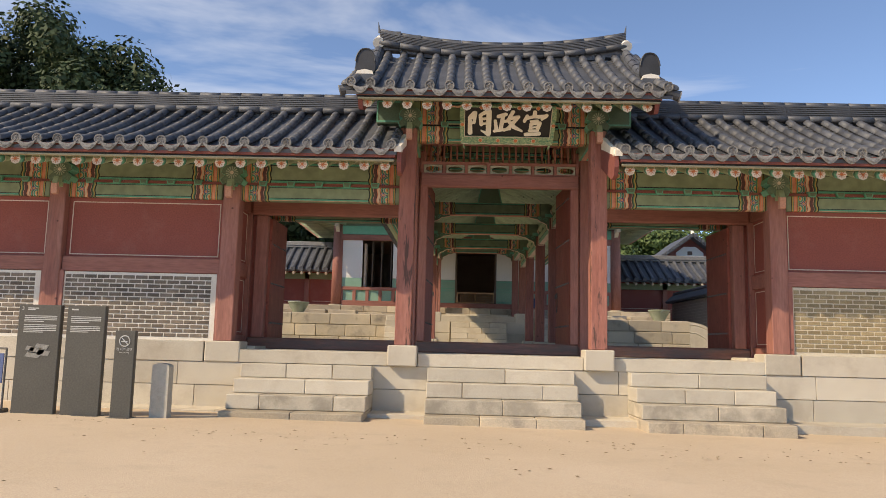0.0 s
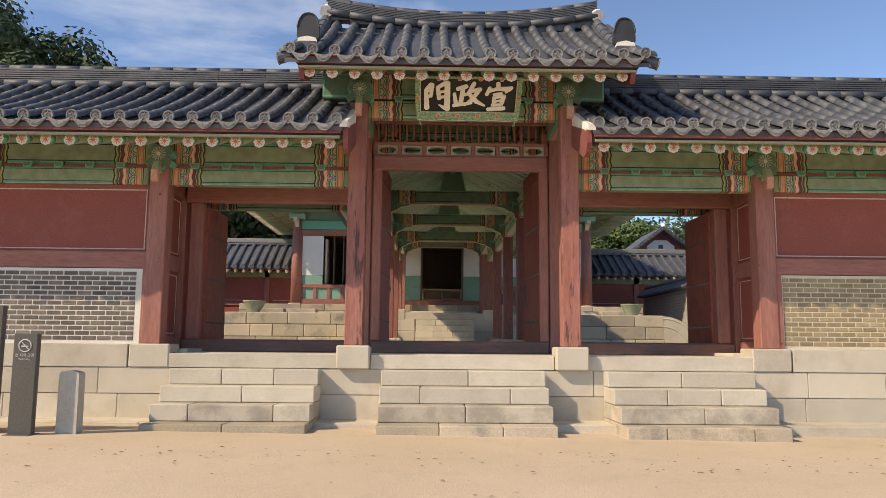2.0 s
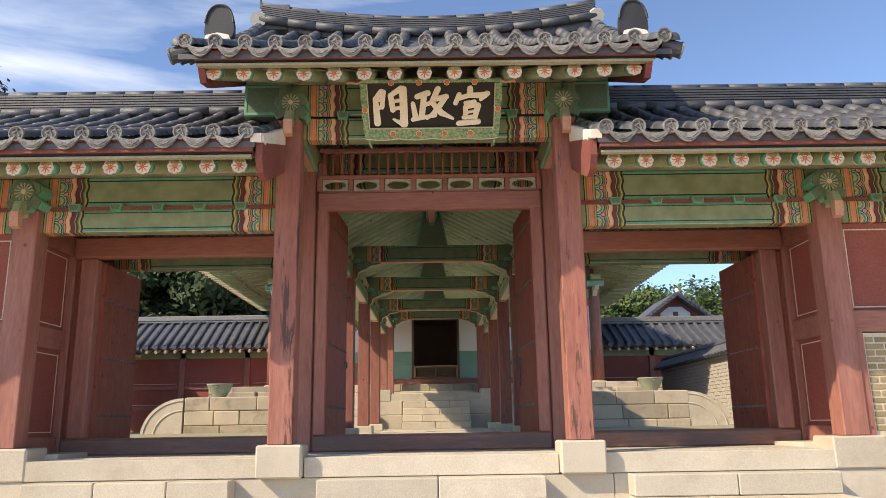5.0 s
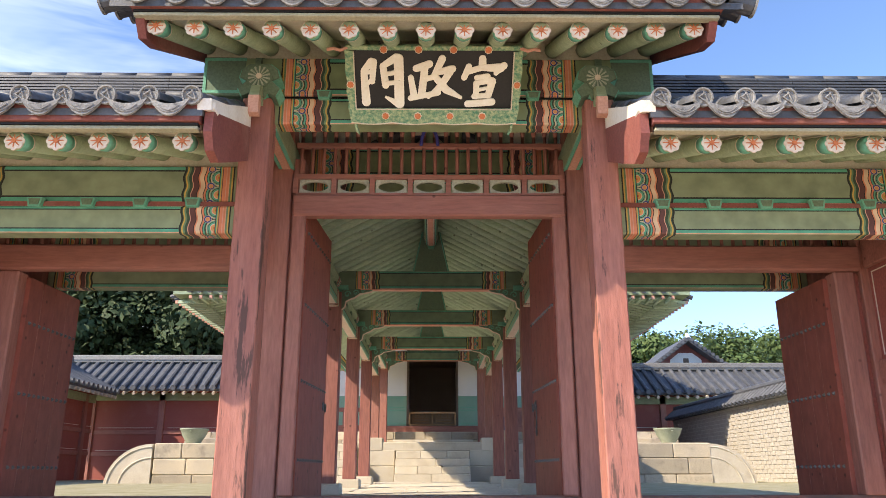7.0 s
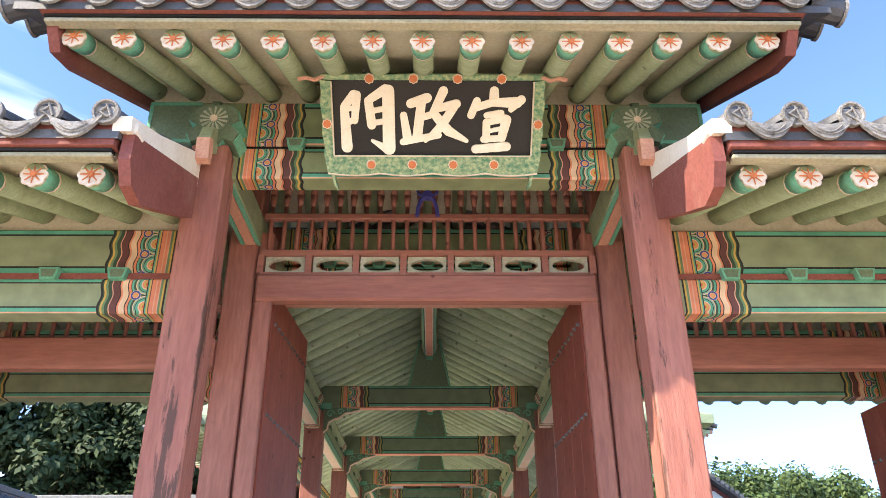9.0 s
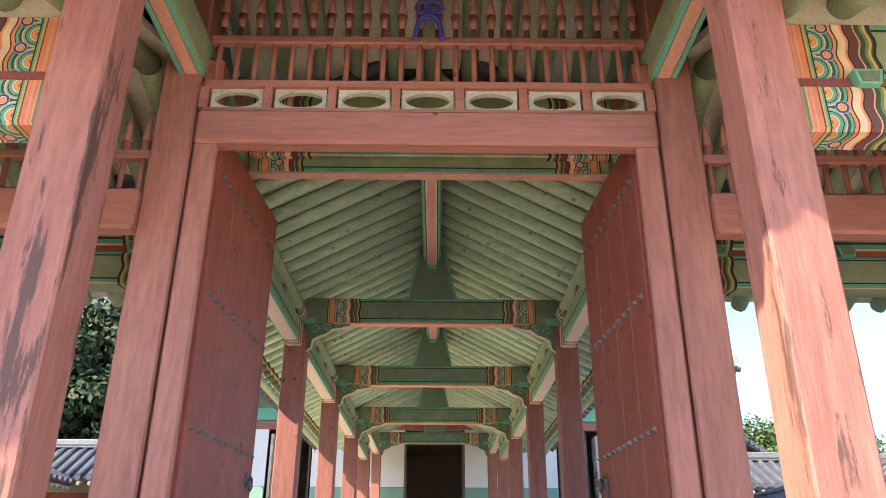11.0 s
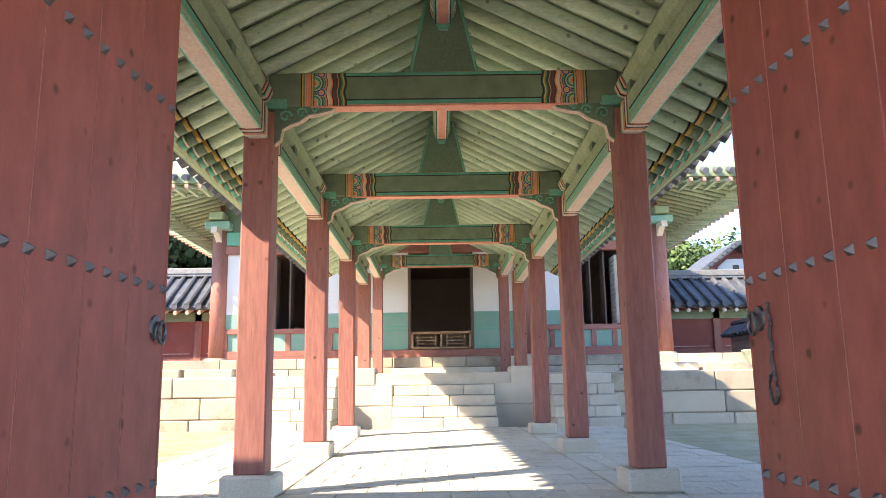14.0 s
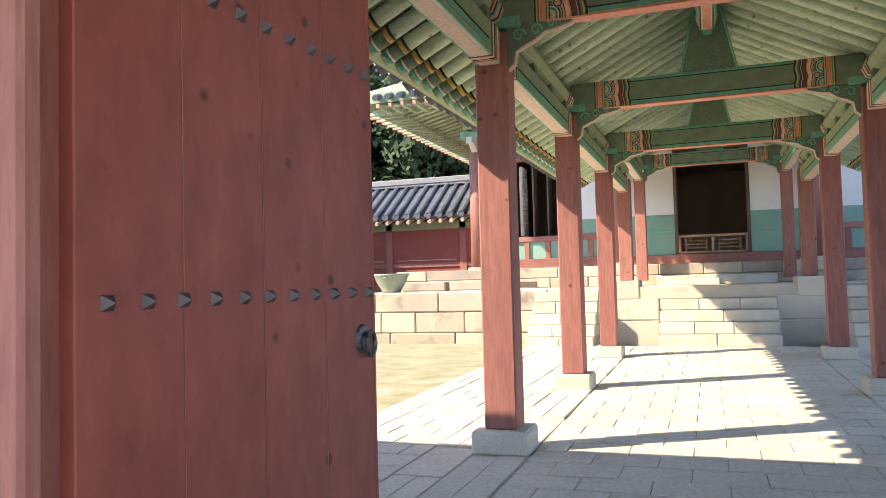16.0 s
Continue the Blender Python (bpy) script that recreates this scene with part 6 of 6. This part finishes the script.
# ---- side ranges, walls and trees beyond ----
def range_roof(name, xa, xb, y_eave, y_ridge, z_eave, z_ridge, label, m=None, pitch=0.42):
    """A plain outbuilding range along x: panelled red wall, posts, tiled roof with rafter ends."""
    m = m or Matrix()
    th = tagged(new(name), label, "building", "ranges round the courtyard")
    th.matrix_basis = m @ Matrix.Translation(((xa + xb) / 2, y_eave, 1.1))
    depth = y_ridge - y_eave
    bed = prism([(y_eave, z_eave), (y_ridge, z_ridge), (y_ridge + depth, z_eave), (y_ridge, z_ridge - 0.3), (y_eave + 0.05, z_eave - 0.1)], "x", xa, xb)
    rf = part("roof", bed, TILE, th, "dark grey tiled roof", m=m)
    n = int((xb - xa) / pitch)
    row = bmesh.new()
    seg = 5
    pts = slope_points(y_eave - 0.1, z_eave + 0.03, y_ridge, z_ridge + 0.04, seg, 0.15)
    for (y0, z0), (y1, z1) in zip(pts, pts[1:]):
        tube((0, y0, z0), (0, y1, z1), 0.1, 0.095, 8, row)
    tube((0, y_eave - 0.13, z_eave + 0.03), (0, y_eave - 0.1, z_eave + 0.03), 0.115, 0.115, 10, row)
    row = mesh_of(row, TILE, False)
    raf_end = mesh_of(tube((0, y_eave - 0.02, z_eave - 0.2), (0, y_eave + 0.9, z_eave + 0.1), 0.07, 0.075, 8), PALE)
    for k in range(n):
        x = xa + (xb - xa) * (k + 0.5) / n
        piece("tile_course", row, rf, m @ Matrix.Translation((x, 0, 0)))
        piece("rafter_end", raf_end, rf, m @ Matrix.Translation((x, 0, 0)))
    part("ridge", box(xa, xb, y_ridge - 0.16, y_ridge + 0.16, z_ridge, z_ridge + 0.34, 0.03), TILE_PALE, rf, m=m)
    part("ridge_line", box(xa, xb, y_ridge - 0.19, y_ridge + 0.19, z_ridge + 0.1, z_ridge + 0.13, 0.01), TILE, rf, m=m)
    wy = y_eave + 1.0
    part("wall", box(xa, xb, wy, wy + 0.2, 1.0, z_eave + 0.3, 0), RED_PANEL, th, "dark red boarded wall", m=m)
    part("head_beam", box(xa, xb, wy - 0.1, wy + 0.1, z_eave - 0.42, z_eave - 0.1, 0.01), GREEN, th, m=m)
    k = xa + 0.2
    while k < xb:
        part("post", box(k - 0.13, k + 0.13, wy - 0.1, wy + 0.12, 1.0, z_eave - 0.1, 0.01), RED, th, m=m)
        for z in (2.2, 3.1):
            part("rail", box(k + 0.13, min(xb, k + 2.87), wy - 0.06, wy + 0.06, z, z + 0.16, 0.01), RED_H, th, m=m)
        part("panel_line", box(k + 0.3, min(xb, k + 2.7), wy - 0.012, wy, 3.36, 3.38, 0), PALE, th, m=m)
        part("panel_line", box(k + 0.3, min(xb, k + 2.7), wy - 0.012, wy, 2.42, 2.44, 0), PALE, th, m=m)
        k += 3.0
    return th


range_roof("side_range", -24, -6.6, 26.0, 28.2, 4.95, 6.35, "long tiled range with dark red walls behind the courtyard")
range_roof("side_range", 6.9, 26, 26.0, 28.2, 4.78, 6.0, "long tiled range with dark red walls behind the courtyard")
range_roof("side_range", -26.5, -4.5, 0, 2.2, 4.75, 6.0, "long tiled range closing the side of the courtyard", pose(-13.4, 0, 0, 0, 0, 90) @ Matrix.Translation((26.5 + 4.0, 0, 0)))
gb = thing("gabled_house", (12.9, 32, 1), "small gabled house with pale plaster behind the range", "house")
part("gable_wall", prism([(11.4, 1.0), (14.4, 1.0), (14.4, 6.75), (12.9, 7.86), (11.4, 6.75)], "y", 31.8, 32.3), MAROON, gb, "maroon boarded gable")
part("plaster_panel", prism([(12.1, 6.2), (13.7, 6.2), (13.7, 7.0), (13.25, 7.35), (12.55, 7.35), (12.1, 7.0)], "y", 31.76, 31.8), WHITE, gb, "pale plaster gable")
part("vent", box(12.76, 13.04, 31.74, 31.77, 6.85, 7.08, 0.01), DARK_IN, gb)
for sg in (-1, 1):
    part("roof", prism([(12.9, 8.1), (12.9 + sg * 2.2, 6.45), (12.9 + sg * 2.2, 6.25), (12.9, 7.85)], "y", 31.1, 36), TILE, gb, "dark tiled gable roof")
    for k in range(11):
        xv, zv = 12.9 + sg * (0.15 + 0.2 * k), 7.92 - 0.15 * k
        part("verge_tile", tube((xv, 31.0, zv), (xv, 31.4, zv), 0.1, 0.1, 8), TILE, gb)
part("finial", tube((12.9, 31.1, 8.0), (12.9, 31.3, 8.25), 0.12, 0.08, 8), MORTAR, gb)

yard = thing("wall_yard", (10.3, 20, 1.1), "grey brick yard wall under a tiled coping", "wall", kind="structure")
part("mortar_bed", box(10.22, 10.5, 13, 26, 1.0, 3.62, 0), mat("pale grey brickwork", (0.62, 0.58, 0.52), (0.52, 0.49, 0.44), 9, (1, 1, 3), 0.9, 0.3, fine=30), yard)
yb = bmesh.new()
for c in range(18):
    for k in range(36):
        y0 = 13.05 + 0.36 * k + 0.18 * (c % 2)
        if y0 < 25.6:
            box(10.2, 10.24, y0, y0 + 0.33, 1.2 + 0.13 * c, 1.2 + 0.13 * c + 0.105, 0, yb)
tagged(part("bricks", yb, mat("pale yard brick", (0.5, 0.46, 0.4), (0.4, 0.37, 0.32), 8, rough=0.85, bump=0.3, fine=50), yard), kind="stuff")
cop = bmesh.new()
prism([(9.95, 3.6), (10.36, 3.95), (10.77, 3.6)], "y", 13, 26, cop)
for k in range(40):
    tube((9.9, 13.1 + 0.33 * k, 3.64), (10.36, 13.1 + 0.33 * k, 4.02), 0.08, 0.08, 7, cop)
tube((10.36, 13, 4.06), (10.36, 26, 4.06), 0.12, 0.12, 8, cop)
part("coping_tiles", cop, TILE, yard, "dark grey coping tiles")


def tree(x, y, z, h, r, leaves, material, seed, size=0.34):
    """Tapered trunk, limbs, and a crown of small leaf cards gathered in uneven clumps."""
    g = random.Random(seed)
    th = thing("tree", (x, y, z), "broad leafy tree with a dense uneven dark green crown" if material is LEAF_D else "leafy green tree with a sunlit uneven crown", "tree", "trees behind the palace")
    tr = tube((x, y, z), (x + g.uniform(-0.5, 0.5), y, z + h * 0.45), 0.035 * h, 0.02 * h, 9)
    part("trunk", tr, BARK, th, smooth=True)
    clumps = []
    for k in range(60):
        a, q = g.uniform(0, 2 * math.pi), g.random() ** 0.5
        t = g.uniform(0.28, 1.0)
        wide = r * (1 - 0.62 * max(0, (t - 0.5) / 0.5) ** 2) * (0.55 + 0.45 * min(1, (t - 0.2) / 0.3))
        clumps.append((Vector((x + wide * q * math.cos(a), y + wide * q * math.sin(a), z + h * t * 0.97)), r * g.uniform(0.16, 0.3)))
    for c, cr_ in clumps[:7]:
        part("limb", tube((x, y, z + h * 0.35), c, 0.012 * h, 0.004 * h, 6), BARK, th, smooth=True)
    verts, faces = [], []
    for k in range(leaves):
        c, q = clumps[g.randrange(len(clumps))]
        d = Vector((g.gauss(0, 1), g.gauss(0, 1), g.gauss(0, 0.75)))
        d = d.normalized() * q * g.uniform(0.55, 1.15)
        p = c + d
        n = (d.normalized() + Vector((g.uniform(-0.7, 0.7), g.uniform(-0.7, 0.7), g.uniform(-0.2, 0.9)))).normalized()
        u = n.orthogonal().normalized()
        u = (Matrix.Rotation(g.uniform(0, 6.28), 3, n) @ u) * size * g.uniform(0.6, 1.3)
        v = n.cross(u) * 0.55
        b = len(verts)
        verts += [tuple(p - u), tuple(p + v), tuple(p + u), tuple(p - v)]
        faces.append((b, b + 1, b + 2, b + 3))
    me = bpy.data.meshes.new("mesh")
    me.from_pydata(verts, [], faces)
    me.materials.append(material)
    piece("crown", me, th)
    return th


for k, (x, y, h, r) in enumerate(((-33, 40, 25, 8), (-27.5, 39, 22.5, 7), (-24, 40, 18.5, 5.5), (-18.5, 38, 15.5, 5.5), (-13.5, 37, 14.5, 5.5), (-8.5, 39, 13.5, 5), (-17, 45, 16, 6), (-39, 42, 25, 8))):
    tree(x, y, -0.15, h, r, 26000, LEAF_D, 20 + k, 0.24)
for k, (x, y, h, r) in enumerate(((9, 46, 10.2, 5), (15, 50, 11.2, 5.5), (20.5, 52, 11.4, 5.5), (26, 55, 12.2, 6), (32, 58, 12.0, 6), (39, 60, 12, 6.5), (12, 60, 11.5, 6.5), (46, 62, 12.5, 7))):
    tree(x, y, -0.15, h, r, 26000, LEAF_L, 60 + k, 0.2)

# ---- signs in front of the wing ----
def slab_sign(x, y, w, h, zg, name, label):
    th = thing(name, (x, y, zg), label, "information sign", "dark information panels")
    part("panel", box(x - w / 2, x + w / 2, y - 0.05, y + 0.05, zg, zg + h, 0.006), SLATE, th)
    part("foot_plate", box(x - w / 2 - 0.02, x + w / 2 + 0.02, y - 0.14, y + 0.14, zg - 0.03, zg + 0.02, 0.006), SLATE, th)
    return th


GZ = 0.05


def bars(th, x, y, w, z0, n, step, last=0.6, thick=0.011):
    for k in range(n):
        ww = w * (last if k == n - 1 else 1)
        part("text_line", box(x, x + ww, y - 0.053, y - 0.05, z0 - step * k - thick, z0 - step * k, 0), SIGNTEXT, th)


s1 = slab_sign(-6.86, -2.2, 0.62, 1.6, GZ, "information_sign", "tall dark grey information panel with a site drawing")
bars(s1, -7.08, -2.2, 0.48, GZ + 1.44, 4, 0.026)
bars(s1, -7.08, -2.2, 0.48, GZ + 1.31, 5, 0.026)
bars(s1, -7.04, -2.2, 0.16, GZ + 1.555, 2, 0.022, 0.7, 0.014)
piece("numeral", text_mesh("3", 0.075, SIGNTEXT, 0.001), s1, pose(-7.11, -2.252, GZ + 1.54, 90, 0, 0))
for dx, dz, w, d in ((0, 0, 0.26, 0.05), (0.07, 0.06, 0.22, 0.045), (-0.05, -0.06, 0.24, 0.05), (0.1, -0.03, 0.2, 0.05), (-0.1, 0.03, 0.14, 0.04)):
    cx, cz = -6.86 + dx, GZ + 0.93 + dz
    part("site_drawing", prism([(cx - w / 2, cz - d / 2), (cx + w / 3, cz - d), (cx + w / 2, cz + d / 2), (cx - w / 3, cz + d)], "y", -2.256, -2.25), DRAWING, s1)
s2 = slab_sign(-6.17, -2.2, 0.56, 1.6, GZ, "information_sign", "tall dark grey information panel with lines of text")
bars(s2, -6.39, -2.2, 0.44, GZ + 1.44, 4, 0.026)
bars(s2, -6.39, -2.2, 0.44, GZ + 1.3, 4, 0.026)
bars(s2, -6.39, -2.2, 0.1, GZ + 1.55, 1, 0.02, 1, 0.02)
s3 = slab_sign(-5.53, -2.3, 0.29, 1.25, GZ, "no_smoking_sign", "narrow dark grey no smoking post")
ringm = bmesh.new()
pts = [Vector((-5.53 + 0.075 * math.cos(t), -2.354, GZ + 1.1 + 0.075 * math.sin(t))) for t in [i * math.pi / 12 for i in range(25)]]
for p, q in zip(pts, pts[1:]):
    tube(p, q, 0.008, 0.008, 5, ringm)
tube((-5.583, -2.354, GZ + 1.153), (-5.477, -2.354, GZ + 1.047), 0.007, 0.007, 5, ringm)
part("no_smoking_ring", ringm, SIGNTEXT, s3, "pale crossed ring")
part("cigarette", box(-5.58, -5.49, -2.357, -2.351, GZ + 1.085, GZ + 1.1, 0), SIGNTEXT, s3)
piece("caption", text_mesh("\uc804 \uc9c0\uc5ed \uae08\uc5f0", 0.045, SIGNTEXT, 0.001), s3, pose(-5.53, -2.352, GZ + 0.98, 90, 0, 0))
piece("caption", text_mesh("No Smoking", 0.028, SIGNTEXT, 0.001), s3, pose(-5.53, -2.352, GZ + 0.935, 90, 0, 0))
bol = thing("stone_marker", (-5.08, -2.0, GZ), "grey granite marker post with carved letters", "marker stone")
arcp = [(-5.2, GZ - 0.05), (-4.94, GZ - 0.05), (-4.945, GZ + 0.74)] + [(-5.07 + 0.125 * math.cos(t), GZ + 0.74 + 0.05 * math.sin(t)) for t in [k * math.pi / 8 for k in range(1, 8)]] + [(-5.195, GZ + 0.74)]
part("stone", prism(arcp, "y", -2.12, -1.94), mat("grey granite", (0.42, 0.4, 0.34), (0.5, 0.47, 0.4), 14, rough=0.85, bump=0.25, fine=90), bol)
for ch, dz in (("\uc120", 0.4), ("\uc815", 0.27), ("\uc804", 0.14)):
    piece("carved_letter", text_mesh(ch, 0.09, JOINT, 0.001), bol, pose(-5.07, -2.122, GZ + dz, 90, 0, 0))
st2 = thing("sign_stand", (-7.5, -2.2, GZ), "low black framed notice stand with a blue plate", "sign")
part("post", tube((-7.33, -2.2, GZ), (-7.33, -2.2, GZ + 0.95), 0.016, 0.016, 8), IRON, st2)
part("post", tube((-7.75, -2.2, GZ), (-7.75, -2.2, GZ + 0.95), 0.016, 0.016, 8), IRON, st2)
part("top_bar", tube((-7.75, -2.2, GZ + 0.95), (-7.33, -2.2, GZ + 0.95), 0.016, 0.016, 8), IRON, st2)
part("plate", box(-7.73, -7.36, -2.21, -2.19, GZ + 0.45, GZ + 0.88, 0.004), mat("pale blue notice", (0.12, 0.16, 0.32), rough=0.5, bump=0), st2, "blue notice plate")
part("foot", box(-7.8, -7.28, -2.32, -2.08, GZ - 0.02, GZ + 0.09, 0.02), IRON, st2)


def dry_leaves():
    """Small dry leaves and twigs blown against the foot of the platform."""
    g = random.Random(71)
    verts, faces = [], []
    for k in range(420):
        x = g.uniform(-12, 12)
        y = g.choice((-1.9, -2.4, -2.9)) - abs(g.gauss(0, 0.25)) if k % 3 else g.uniform(-9, -2)
        if abs(x) < 5.3 and y > -3.1:
            y -= 1.3
        a, ln = g.uniform(0, 6.28), g.uniform(0.012, 0.04)
        c, d = math.cos(a) * ln, math.sin(a) * ln
        z = -0.011 * max(-8, min(9, x)) + 0.008
        b = len(verts)
        verts += [(x - c, y - d, z + 0.004), (x + d * 0.4, y - c * 0.4, z + 0.012), (x + c, y + d, z + 0.006), (x - d * 0.4, y + c * 0.4, z + 0.005)]
        faces.append((b, b + 1, b + 2, b + 3))
    me = bpy.data.meshes.new("leaves")
    me.from_pydata(verts, [], faces)
    me.materials.append(mat("dry brown leaf", (0.16, 0.1, 0.05), (0.26, 0.19, 0.1), 5, rough=0.9, bump=0))
    return tagged(new("dry_leaves", me), "scattered small dry brown leaves on the soil", "leaves", kind="stuff")


dry_leaves()
